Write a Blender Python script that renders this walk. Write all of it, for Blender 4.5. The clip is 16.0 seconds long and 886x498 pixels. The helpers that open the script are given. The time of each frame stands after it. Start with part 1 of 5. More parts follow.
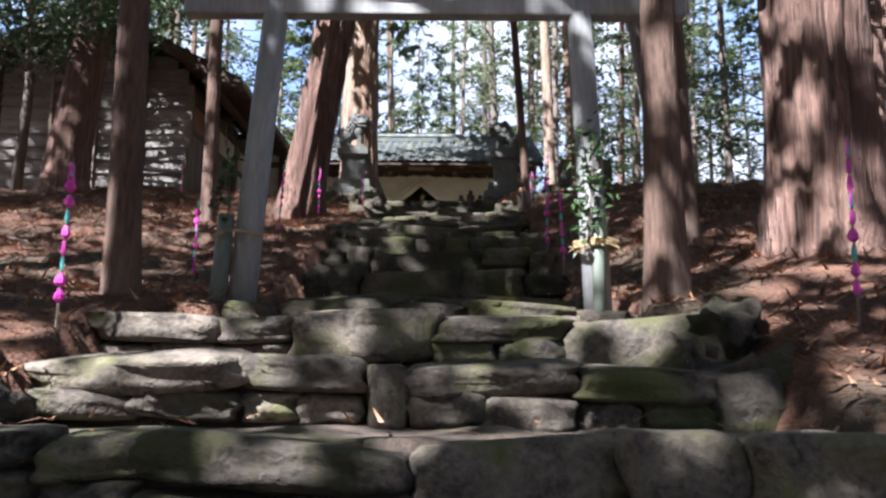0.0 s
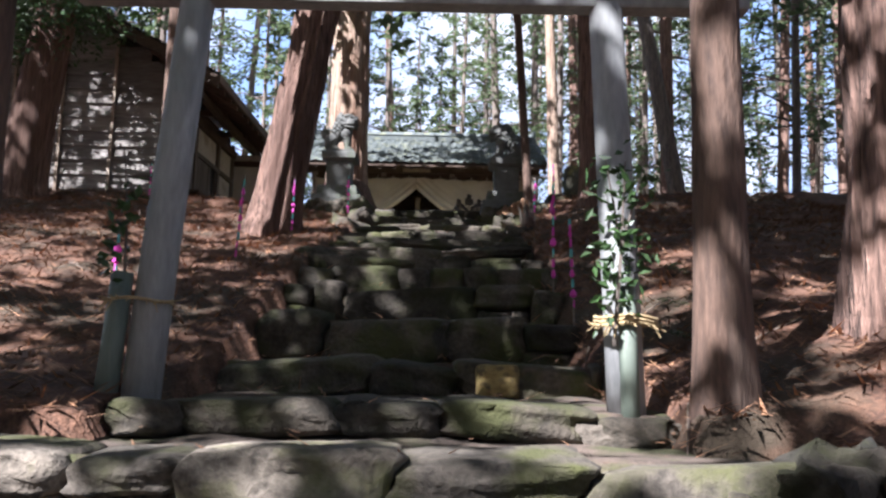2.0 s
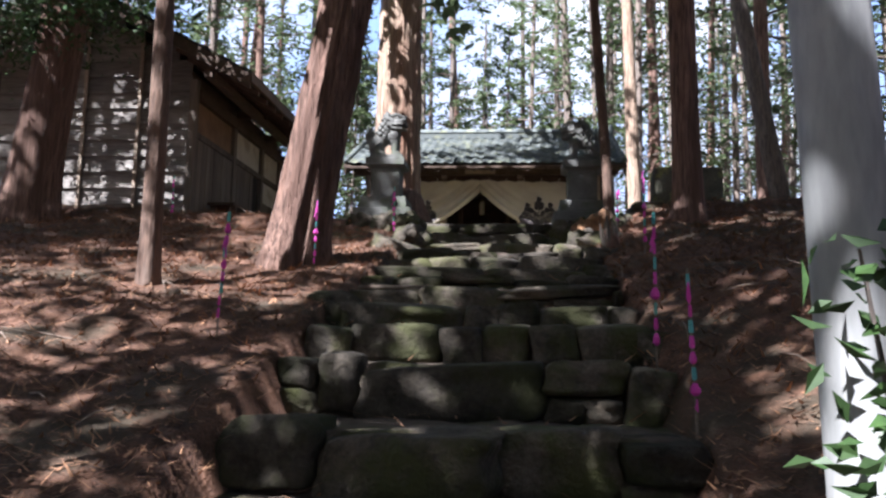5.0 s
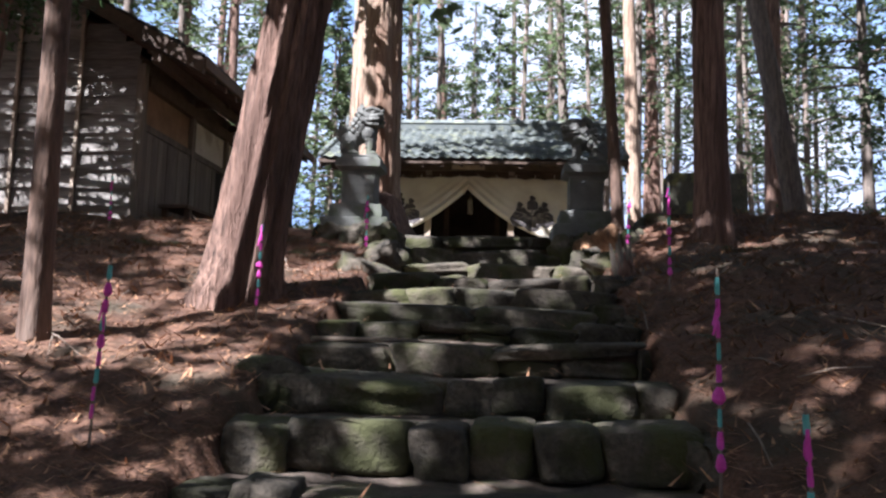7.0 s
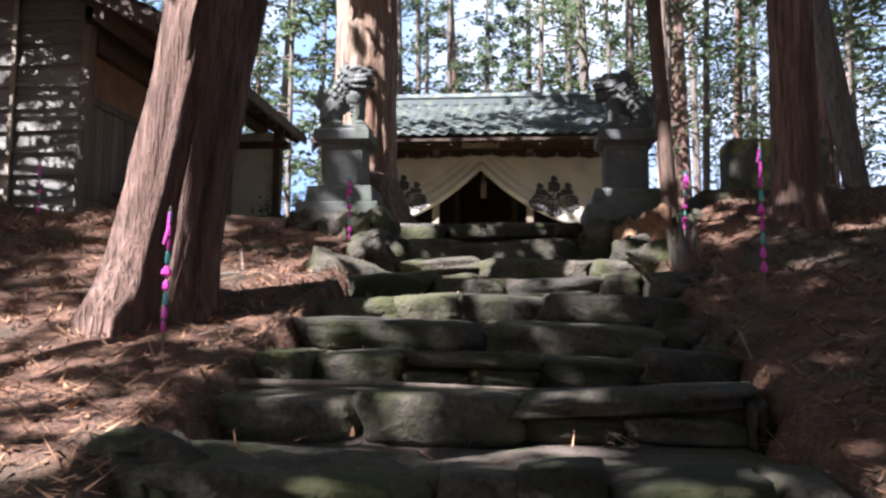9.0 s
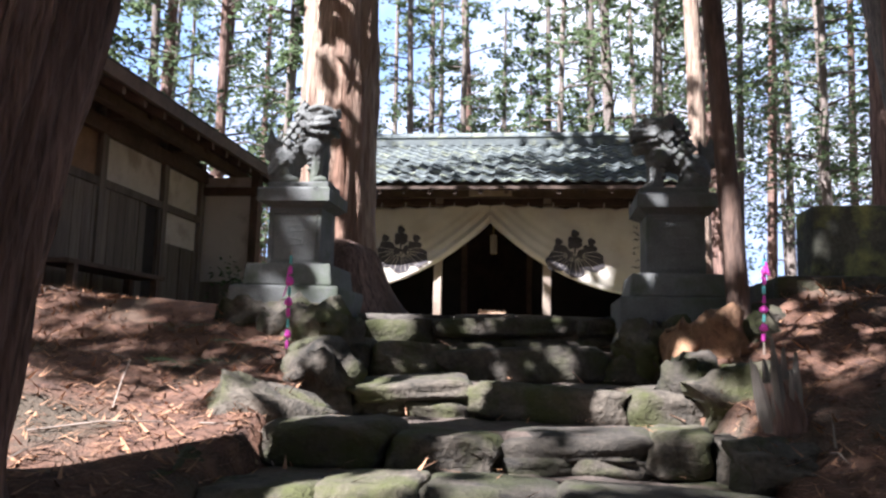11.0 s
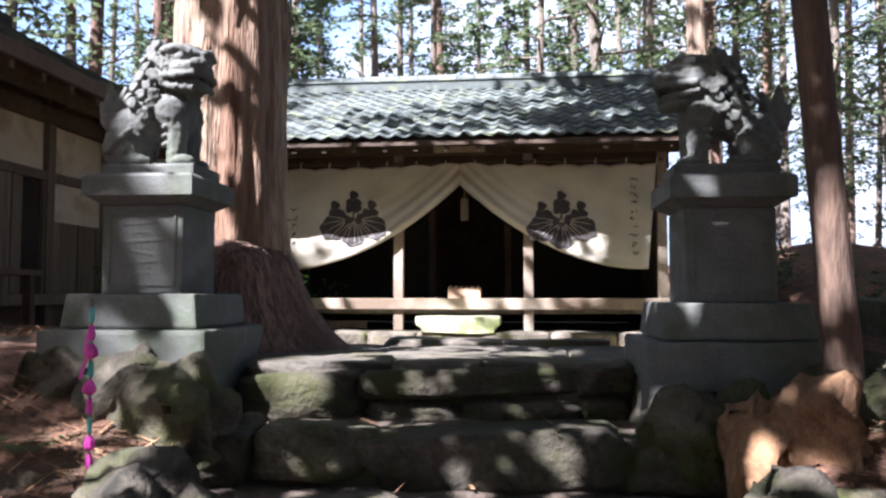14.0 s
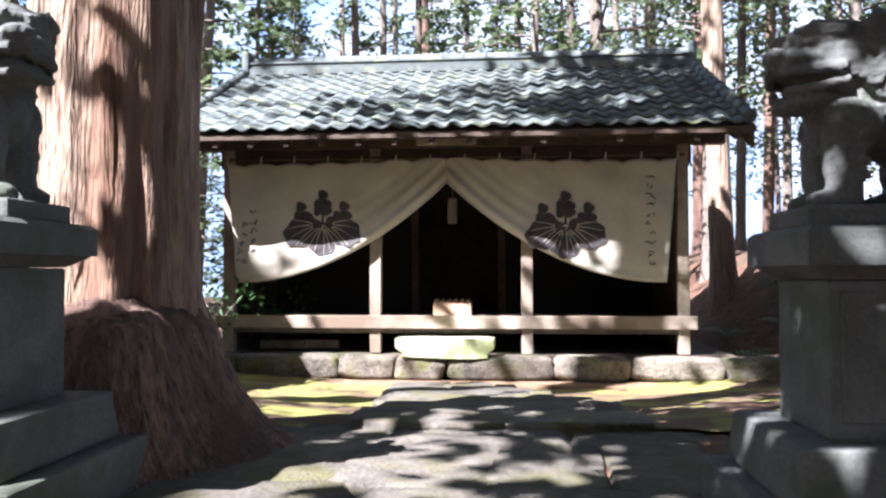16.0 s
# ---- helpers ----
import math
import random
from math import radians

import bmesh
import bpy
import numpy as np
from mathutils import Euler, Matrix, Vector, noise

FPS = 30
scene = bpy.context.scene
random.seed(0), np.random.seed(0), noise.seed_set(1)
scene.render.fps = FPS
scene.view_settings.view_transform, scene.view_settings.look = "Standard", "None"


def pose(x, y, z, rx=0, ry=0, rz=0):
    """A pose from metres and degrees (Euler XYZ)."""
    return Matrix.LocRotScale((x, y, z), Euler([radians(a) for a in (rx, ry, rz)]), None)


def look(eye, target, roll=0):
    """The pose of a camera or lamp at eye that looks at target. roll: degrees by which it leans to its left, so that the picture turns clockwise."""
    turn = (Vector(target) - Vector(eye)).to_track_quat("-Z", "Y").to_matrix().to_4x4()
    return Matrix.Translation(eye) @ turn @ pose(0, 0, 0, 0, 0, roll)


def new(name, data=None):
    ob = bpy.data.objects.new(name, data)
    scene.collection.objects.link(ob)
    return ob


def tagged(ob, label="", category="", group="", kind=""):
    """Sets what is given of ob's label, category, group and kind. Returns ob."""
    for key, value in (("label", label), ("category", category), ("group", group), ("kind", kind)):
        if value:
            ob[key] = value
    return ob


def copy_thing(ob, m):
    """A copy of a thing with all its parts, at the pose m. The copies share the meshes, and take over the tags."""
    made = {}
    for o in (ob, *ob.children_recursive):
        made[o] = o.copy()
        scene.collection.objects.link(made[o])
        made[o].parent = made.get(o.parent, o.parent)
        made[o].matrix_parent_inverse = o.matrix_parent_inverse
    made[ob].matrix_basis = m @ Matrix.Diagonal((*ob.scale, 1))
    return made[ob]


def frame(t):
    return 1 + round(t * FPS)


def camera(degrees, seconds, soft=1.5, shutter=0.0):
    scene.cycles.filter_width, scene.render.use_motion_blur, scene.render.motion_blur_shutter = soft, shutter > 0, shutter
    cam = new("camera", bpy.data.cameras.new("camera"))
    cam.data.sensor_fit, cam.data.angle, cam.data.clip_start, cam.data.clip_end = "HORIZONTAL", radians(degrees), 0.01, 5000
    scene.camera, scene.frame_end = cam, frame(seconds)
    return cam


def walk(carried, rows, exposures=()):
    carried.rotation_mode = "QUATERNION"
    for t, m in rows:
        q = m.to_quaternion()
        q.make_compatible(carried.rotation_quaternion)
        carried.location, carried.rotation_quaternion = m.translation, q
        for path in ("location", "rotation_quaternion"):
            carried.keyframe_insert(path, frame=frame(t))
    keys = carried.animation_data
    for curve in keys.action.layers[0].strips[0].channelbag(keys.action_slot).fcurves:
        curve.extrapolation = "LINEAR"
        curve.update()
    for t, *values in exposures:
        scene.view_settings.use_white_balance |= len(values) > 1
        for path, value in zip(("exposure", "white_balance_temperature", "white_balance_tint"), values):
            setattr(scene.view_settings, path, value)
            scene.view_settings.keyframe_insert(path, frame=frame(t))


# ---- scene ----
cam = camera(58.0, 16.0, 2.5)
PATH = [
    (0, (0.067, 0.129, 1.503), (0.052, 2.107, 1.794), 0.5),
    (0.5, (0.05, 0.418, 1.614), (0.049, 2.401, 1.877), 0.3),
    (1, (0.089, 0.72, 1.751), (0.164, 2.7, 2.021), 1.0),
    (1.5, (0.165, 1.008, 1.898), (0.163, 2.99, 2.161), 0.5),
    (2, (0.167, 1.301, 2.031), (0.151, 3.282, 2.304), 1.3),
    (2.5, (0.234, 1.577, 2.114), (0.173, 3.555, 2.404), -0.4),
    (3, (0.292, 1.902, 2.232), (0.107, 3.883, 2.435), -0.5),
    (3.5, (0.273, 2.157, 2.373), (0.057, 4.129, 2.628), 0.6),
    (6, (0.218, 3.822, 2.978), (0.03, 5.799, 3.22), 1.4),
    (6.5, (0.182, 4.143, 3.18), (-0.021, 6.124, 3.369), 0.7),
    (7, (0.167, 4.578, 3.258), (0.003, 6.56, 3.468), 1.6),
    (7.5, (0.137, 4.931, 3.368), (-0.055, 6.916, 3.513), 1.4),
    (8, (0.087, 5.373, 3.387), (0.009, 7.369, 3.501), 0.2),
    (8.5, (0.18, 5.871, 3.439), (-0.019, 7.847, 3.673), -0.3),
    (9, (0.117, 6.431, 3.483), (-0.088, 8.413, 3.662), 0.6),
    (9.5, (0.087, 6.94, 3.717), (-0.132, 8.914, 3.953), 1.2),
    (10, (0.162, 7.452, 3.845), (-0.064, 9.422, 4.107), 1.5),
    (12.5, (0.173, 9.301, 4.596), (-0.121, 11.267, 4.815), 0.9),
    (13, (0.162, 9.584, 4.647), (-0.032, 11.566, 4.831), -0.9),
    (13.5, (0.217, 9.966, 4.741), (-0.006, 11.949, 4.87), -0.9),
    (14, (0.161, 10.317, 4.768), (-0.044, 12.303, 4.878), -0.0),
    (14.5, (0.121, 10.698, 4.862), (-0.035, 12.692, 4.877), -0.5),
    (15, (0.118, 11.112, 4.941), (-0.127, 13.095, 5.024), 0.1),
    (15.5, (0.05, 11.453, 5.021), (-0.229, 13.431, 5.134), 0.6),
    (16, (0.04, 11.785, 5.17), (-0.133, 13.776, 5.231), -0.1),
]
walk(cam, [(t, look(eye, target, roll)) for t, eye, target, roll in PATH], [(0, 2.1, 5650, 17), (3.5, 2.1, 5650, 17), (7, 2.15, 5650, 17), (12.5, 2.4, 5650, 18), (16, 2.55, 5600, 18)])

# ---- world and sun ----
SUN_AZ, SUN_EL = radians(222), radians(47)          # compass-like: 0 = +y, clockwise
world = bpy.data.worlds.new("world")
scene.world = world
world.use_nodes = True
wn = world.node_tree
sky = wn.nodes.new("ShaderNodeTexSky")
sky.sky_type, sky.sun_disc = "NISHITA", False
sky.dust_density, sky.air_density = 2.5, 1.0
sky.sun_elevation, sky.sun_rotation = SUN_EL, SUN_AZ
wn.links.new(sky.outputs[0], wn.nodes["Background"].inputs[0])
wn.nodes["Background"].inputs[1].default_value = 0.032
sun_dir = Vector((math.sin(SUN_AZ) * math.cos(SUN_EL), math.cos(SUN_AZ) * math.cos(SUN_EL), math.sin(SUN_EL)))
sun_data = bpy.data.lights.new("sun", "SUN")
sun_data.energy, sun_data.angle, sun_data.color = 5.0, radians(0.5), (1.0, 0.95, 0.86)
sun = new("sun", sun_data)
sun.matrix_world = look(sun_dir * 60, (0, 0, 0))


# ---- materials ----
def material(name, dark, light, scale=6.0, rough=0.9, bump=0.3, fine=60.0, stretch=(1, 1, 1), spots=None, spot_scale=2.0,
             spot_at=(0.5, 0.62), metal=0.0, vary=0.0, distance=0.02, translucent=0.0, island=False, placed=False):
    """Two noises of colour, an optional third for patches of another colour, relief, and a shift from piece to piece."""
    m = bpy.data.materials.new(name)
    m.use_nodes = True
    t = m.node_tree
    n, ln = t.nodes, t.links
    b = n["Principled BSDF"]
    co = n.new("ShaderNodeTexCoord")
    mp = n.new("ShaderNodeMapping")
    mp.inputs["Scale"].default_value = stretch
    ln.new(n.new("ShaderNodeNewGeometry").outputs["Position"] if placed else co.outputs["Object"], mp.inputs[0])
    info = n.new("ShaderNodeNewGeometry") if island else n.new("ShaderNodeObjectInfo")
    shift = n.new("ShaderNodeVectorMath")
    shift.operation = "ADD"
    mul = n.new("ShaderNodeMath")
    mul.operation = "MULTIPLY"
    mul.inputs[1].default_value = 37.0 if vary else 0.0
    ln.new(info.outputs["Random Per Island" if island else "Random"], mul.inputs[0])
    ln.new(mp.outputs[0], shift.inputs[0])
    ln.new(mul.outputs[0], shift.inputs[1])

    def noi(s, d=4, r=0.6):
        x = n.new("ShaderNodeTexNoise")
        x.inputs["Scale"].default_value, x.inputs["Detail"].default_value, x.inputs["Roughness"].default_value = s, d, r
        ln.new(shift.outputs[0], x.inputs["Vector"])
        return x

    a, f = noi(scale), noi(fine, 3)
    mix = n.new("ShaderNodeMix")
    mix.data_type = "FLOAT"
    mix.inputs[0].default_value = 0.4
    ln.new(a.outputs[0], mix.inputs[2])
    ln.new(f.outputs[0], mix.inputs[3])
    ramp = n.new("ShaderNodeValToRGB")
    e = ramp.color_ramp.elements
    e[0].position, e[1].position = 0.33, 0.66
    e[0].color, e[1].color = (*dark, 1), (*light, 1)
    ln.new(mix.outputs[0], ramp.inputs[0])
    col = ramp.outputs[0]
    if spots:
        s = noi(spot_scale, 5)
        sr = n.new("ShaderNodeValToRGB")
        sr.color_ramp.elements[0].position, sr.color_ramp.elements[1].position = spot_at
        ln.new(s.outputs[0], sr.inputs[0])
        sm = n.new("ShaderNodeMix")
        sm.data_type = "RGBA"
        ln.new(sr.outputs[0], sm.inputs[0])
        ln.new(col, sm.inputs[6])
        sm.inputs[7].default_value = (*spots, 1)
        col = sm.outputs[2]
    if vary:
        hs = n.new("ShaderNodeHueSaturation")
        mr = n.new("ShaderNodeMapRange")
        mr.inputs[3].default_value, mr.inputs[4].default_value = 1 - vary, 1 + vary
        ln.new(info.outputs["Random Per Island" if island else "Random"], mr.inputs[0])
        ln.new(mr.outputs[0], hs.inputs["Value"])
        ln.new(col, hs.inputs["Color"])
        col = hs.outputs[0]
    ln.new(col, b.inputs["Base Color"])
    b.inputs["Roughness"].default_value, b.inputs["Metallic"].default_value = rough, metal
    if bump:
        bp = n.new("ShaderNodeBump")
        bp.inputs["Strength"].default_value, bp.inputs["Distance"].default_value = bump, distance
        ln.new(mix.outputs[0], bp.inputs["Height"])
        ln.new(bp.outputs[0], b.inputs["Normal"])
    if translucent:
        tr = n.new("ShaderNodeBsdfTranslucent")
        ln.new(col, tr.inputs[0])
        ms = n.new("ShaderNodeMixShader")
        ms.inputs[0].default_value = translucent
        ln.new(b.outputs[0], ms.inputs[1])
        ln.new(tr.outputs[0], ms.inputs[2])
        ln.new(ms.outputs[0], n["Material Output"].inputs[0])
    return m


M_GROUND = material("needle_litter", (0.028, 0.014, 0.010), (0.21, 0.105, 0.062), 7, 0.95, 1.0, 55, spots=(0.075, 0.055, 0.035), spot_scale=1.1, distance=0.06)
M_NEEDLE = material("dry_needles", (0.11, 0.05, 0.026), (0.46, 0.25, 0.135), 4, 0.9, 0.2, vary=0.5, island=True)
M_TWIG = material("dead_twigs", (0.12, 0.09, 0.07), (0.3, 0.24, 0.19), 8, 0.9, 0.3)
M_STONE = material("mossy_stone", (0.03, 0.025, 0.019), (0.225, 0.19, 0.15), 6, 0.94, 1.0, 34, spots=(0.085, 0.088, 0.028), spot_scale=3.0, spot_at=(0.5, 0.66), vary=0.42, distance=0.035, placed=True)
# mossier stone, darkened as well for the shade over the upper steps
M_STONE_MOSS_SHADED = material("shaded_mossy_stone", (0.016, 0.014, 0.010), (0.105, 0.086, 0.064), 6, 0.95, 1.0, 34, spots=(0.045, 0.047, 0.015), spot_scale=2.8, spot_at=(0.46, 0.62), vary=0.45, distance=0.04, placed=True)
M_BAMBOO = material("grey_green_bamboo", (0.10, 0.125, 0.10), (0.19, 0.22, 0.175), 5, 0.6, 0.2, 40, stretch=(1, 1, 0.2), distance=0.005)
M_PAVING = material("worn_paving", (0.05, 0.043, 0.035), (0.165, 0.142, 0.115), 6, 0.92, 0.9, 40, spots=(0.10, 0.09, 0.04), spot_scale=2.5, spot_at=(0.5, 0.66), vary=0.3, distance=0.03, placed=True)
M_STONE_WARM = material("orange_brown_stone", (0.09, 0.048, 0.026), (0.36, 0.20, 0.105), 4, 0.92, 0.6, 40, vary=0.15, distance=0.03)
M_OCHRE = material("yellow_ochre_stone", (0.22, 0.15, 0.05), (0.44, 0.33, 0.13), 6, 0.92, 0.6, 40, spots=(0.16, 0.12, 0.06), spot_scale=4, distance=0.02)
M_EARTH = material("packed_earth", (0.03, 0.022, 0.017), (0.15, 0.112, 0.086), 5, 0.95, 0.9, 45, spots=(0.065, 0.065, 0.028), spot_scale=2.2, distance=0.04)
M_GRANITE = material("lichened_granite", (0.078, 0.080, 0.075), (0.172, 0.174, 0.162), 5, 0.9, 0.6, 70, spots=(0.09, 0.102, 0.074), spot_scale=3, distance=0.015)
M_MOSS = material("yellow_moss", (0.14, 0.14, 0.035), (0.34, 0.31, 0.08), 5, 0.95, 0.8, 60, spots=(0.12, 0.075, 0.042), spot_scale=1.6, spot_at=(0.42, 0.55), distance=0.03)
M_BARK = material("cedar_bark", (0.016, 0.009, 0.007), (0.37, 0.225, 0.17), 26, 0.95, 1.0, 70, stretch=(1, 1, 0.085), spots=(0.10, 0.055, 0.04), spot_scale=2.2, spot_at=(0.48, 0.66), distance=0.09)
M_BARK_SMOOTH = material("smooth_brown_bark", (0.05, 0.031, 0.023), (0.155, 0.095, 0.066), 11, 0.9, 0.8, 44, stretch=(1, 1, 0.2), spots=(0.16, 0.12, 0.095), spot_scale=2.4, spot_at=(0.55, 0.72), distance=0.03)
M_BARK_PALE = material("pale_peeling_bark", (0.10, 0.055, 0.036), (0.56, 0.42, 0.31), 20, 0.9, 1.0, 60, stretch=(1, 1, 0.09), spots=(0.20, 0.105, 0.065), spot_scale=1.6, spot_at=(0.5, 0.66), distance=0.07)
M_BARK_GREY = material("grey_bark", (0.06, 0.05, 0.043), (0.26, 0.21, 0.175), 18, 0.95, 0.9, 60, stretch=(1, 1, 0.15), vary=0.25, distance=0.04)
M_LEAF = material("cedar_foliage", (0.07, 0.105, 0.048), (0.165, 0.21, 0.105), 1.5, 0.7, 0, vary=0.4, translucent=0.58, island=True)
M_BROAD = material("broad_leaves", (0.02, 0.045, 0.014), (0.055, 0.105, 0.03), 1.5, 0.45, 0, vary=0.35, translucent=0.2, island=True)
M_IVY = material("glossy_green_leaves", (0.02, 0.055, 0.014), (0.055, 0.12, 0.035), 6, 0.4, 0, vary=0.3, translucent=0.2, island=True)
M_WOOD_GREY = material("weathered_boards", (0.10, 0.09, 0.08), (0.30, 0.275, 0.25), 5, 0.9, 0.7, 40, stretch=(0.12, 1, 1), vary=0.25, distance=0.012)
M_WOOD_UP = material("weathered_upright_boards", (0.075, 0.062, 0.05), (0.19, 0.16, 0.13), 6, 0.9, 0.6, 40, stretch=(1, 1, 0.1), vary=0.25, distance=0.012)
M_WOOD_DARK = material("dark_timber", (0.045, 0.03, 0.022), (0.12, 0.08, 0.058), 6, 0.85, 0.4, 40, stretch=(0.3, 0.3, 0.3), distance=0.01)
M_WOOD_PALE = material("pale_timber", (0.24, 0.185, 0.14), (0.47, 0.39, 0.31), 5, 0.85, 0.5, 45, stretch=(0.25, 1, 0.25), spots=(0.17, 0.12, 0.085), spot_scale=2.5, distance=0.01)
M_BROWN = material("brown_clay_panel", (0.16, 0.095, 0.055), (0.27, 0.17, 0.10), 4, 0.95, 0.3, 60)
M_PLASTER = material("aged_white_plaster", (0.46, 0.42, 0.36), (0.62, 0.58, 0.51), 2.5, 0.95, 0.2, 50, spots=(0.36, 0.31, 0.25), spot_scale=1.5)
# near black: indoor shade put into the colour
M_INTERIOR_SHADE = material("interior_shade", (0.012, 0.010, 0.009), (0.03, 0.025, 0.02), 4, 0.95, 0.2)
M_TORII = material("pale_weathered_torii", (0.23, 0.235, 0.235), (0.39, 0.39, 0.38), 5, 0.8, 0.4, 40, stretch=(1, 1, 0.25), spots=(0.15, 0.16, 0.145), spot_scale=2.4, spot_at=(0.52, 0.72), distance=0.01)
M_TILE = material("grey_green_roof_tile", (0.066, 0.080, 0.080), (0.135, 0.155, 0.15), 8, 0.72, 0.3, 60, spots=(0.22, 0.235, 0.14), spot_scale=4, spot_at=(0.54, 0.7), vary=0.25, distance=0.006)
M_SHINGLE = material("dark_roofing", (0.015, 0.014, 0.013), (0.042, 0.038, 0.034), 6, 1.0, 0.5, 40, spots=(0.10, 0.10, 0.06))
M_CLOTH = material("unbleached_cotton", (0.58, 0.52, 0.43), (0.72, 0.67, 0.57), 3, 0.95, 0.15, 220, spots=(0.52, 0.43, 0.32), spot_scale=1.3, spot_at=(0.52, 0.8), distance=0.003, translucent=0.25)
M_INK = material("faded_black_dye", (0.035, 0.03, 0.032), (0.075, 0.065, 0.066), 6, 0.95, 0.1)
M_PINK = material("pink_ribbon", (0.72, 0.05, 0.45), (0.86, 0.12, 0.62), 20, 0.55, 0.1, translucent=0.3)
M_CYAN = material("turquoise_ribbon", (0.10, 0.45, 0.45), (0.2, 0.6, 0.58), 20, 0.55, 0.1, translucent=0.3)
M_STRAW = material("straw_rope", (0.24, 0.17, 0.08), (0.46, 0.35, 0.19), 30, 0.95, 0.5, 90)
M_BOX = material("pale_box_wood", (0.42, 0.27, 0.17), (0.58, 0.40, 0.27), 5, 0.8, 0.3)
M_STEP_STONE = material("pale_mossy_block", (0.32, 0.32, 0.21), (0.55, 0.54, 0.36), 4, 0.95, 0.5, 60, spots=(0.25, 0.28, 0.12), spot_scale=3)
M_MARKER = material("mossy_marker_stone", (0.035, 0.034, 0.026), (0.13, 0.125, 0.09), 4, 0.95, 0.8, 40, spots=(0.30, 0.30, 0.10), spot_scale=2.6, spot_at=(0.5, 0.62), distance=0.03)
M_BLUE = material("blue_tarpaulin", (0.06, 0.13, 0.24), (0.1, 0.2, 0.34), 5, 0.6, 0.3)


# ---- building blocks ----
def thing(name, label, category, at=(0, 0, 0), group="", kind="", rz=0.0):
    ob = new(name)
    ob.matrix_world = pose(*at, 0, 0, rz)
    return tagged(ob, label, category, group, kind)


def mesh_of(name, bm, mat, smooth=False):
    me = bpy.data.meshes.new(name)
    bmesh.ops.recalc_face_normals(bm, faces=bm.faces)
    bm.to_mesh(me)
    bm.free()
    for m in (mat if isinstance(mat, (list, tuple)) else [mat]):
        me.materials.append(m)
    if smooth:
        me.shade_smooth()
    return me


def part(name, bm, mat, parent=None, label="", smooth=False, kind="", at=None):
    ob = new(name, bm if isinstance(bm, bpy.types.Mesh) else mesh_of(name, bm, mat, smooth))
    ob.parent = parent
    if at is not None:
        ob.matrix_basis = at
    return tagged(ob, label, "", "", kind)


def box(x0, x1, y0, y1, z0, z1, bevel=0.0, bm=None):
    bm = bm or bmesh.new()
    m = Matrix.LocRotScale(((x0 + x1) / 2, (y0 + y1) / 2, (z0 + z1) / 2), None, (abs(x1 - x0), abs(y1 - y0), abs(z1 - z0)))
    got = bmesh.ops.create_cube(bm, size=1, matrix=m)
    if bevel:
        edges = list({e for v in got["verts"] for e in v.link_edges})
        bmesh.ops.bevel(bm, geom=edges, offset=bevel, segments=2, affect="EDGES", profile=0.6)
    return bm


def tube(path, radii, sides=10, bm=None, wobble=0.0, seed=0, cap=True):
    """A tapered tube along points; wobble makes it uneven."""
    bm = bm or bmesh.new()
    rings = []
    pts = [Vector(p) for p in path]
    for i, p in enumerate(pts):
        d = (pts[min(i + 1, len(pts) - 1)] - pts[max(i - 1, 0)]).normalized()
        side = d.cross(Vector((0.31, 0.95, 0.05))).normalized()
        if abs(d.z) < 0.3:
            side = d.cross(Vector((0, 0, 1))).normalized()
        up = d.cross(side)
        ring = []
        for k in range(sides):
            a = 2 * math.pi * k / sides
            r = radii[i] if isinstance(radii, (list, tuple)) else radii
            r *= 1 + wobble * noise.noise(Vector((math.cos(a) * 1.7 + seed, math.sin(a) * 1.7, p.z * 0.8)))
            ring.append(bm.verts.new(p + (side * math.cos(a) + up * math.sin(a)) * r))
        rings.append(ring)
    for a, b in zip(rings, rings[1:]):
        for k in range(sides):
            bm.faces.new((a[k], a[(k + 1) % sides], b[(k + 1) % sides], b[k]))
    if cap:
        bm.faces.new(rings[0][::-1])
        bm.faces.new(rings[-1])
    return bm


def rock_mesh(name, mat, seed, cuts=3, rough=0.16, square=0.55):
    """A worn block about one metre across: a cube drawn part of the way to a ball, with lumps."""
    bm = bmesh.new()
    bmesh.ops.create_cube(bm, size=1)
    bmesh.ops.subdivide_edges(bm, edges=bm.edges[:], cuts=cuts, use_grid_fill=True)
    for v in bm.verts:
        c = v.co.copy()
        ball = c.normalized() * 0.56
        v.co = c.lerp(ball, 1 - square)
        q = c * 2.1 + Vector((seed * 3.7, seed * 1.3, 0))
        v.co += Vector((noise.noise(q), noise.noise(q + Vector((9, 0, 0))), noise.noise(q + Vector((0, 9, 0))))) * rough
        v.co += c.normalized() * rough * 0.55 * noise.noise(q * 2.4)
    return mesh_of(name, bm, mat, True)


def block_mesh(name, mat, seed, lump=0.05, sharp=9):
    """A roughly squared field stone about one metre across: a box with worn edges, one corner knocked off, and uneven faces."""
    bm = bmesh.new()
    bmesh.ops.create_cube(bm, size=1)
    bmesh.ops.subdivide_edges(bm, edges=bm.edges[:], cuts=5, use_grid_fill=True)
    rr = random.Random(seed)
    chip = Vector((rr.choice((-1, 1)), -1, rr.uniform(-1, 1))).normalized()
    depth = rr.uniform(0.62, 0.74)
    skew = rr.uniform(-0.14, 0.14)
    for v in bm.verts:
        c = v.co.copy()
        v.co = c * 0.5 / (sum(abs(q) ** sharp for q in c) ** (1 / sharp))
        over = v.co.dot(chip) - depth
        if over > 0:
            v.co -= chip * over
        v.co.x += skew * v.co.z
        q = c * 2.6 + Vector((seed * 3.7, seed * 1.3, 0))
        v.co += Vector((noise.noise(q), 1.8 * noise.noise(q + Vector((9, 0, 0))), 0.8 * noise.noise(q + Vector((0, 9, 0))))) * lump
        v.co.y += lump * 0.8 * noise.noise(q * 2.7)
    return mesh_of(name, bm, mat, True)


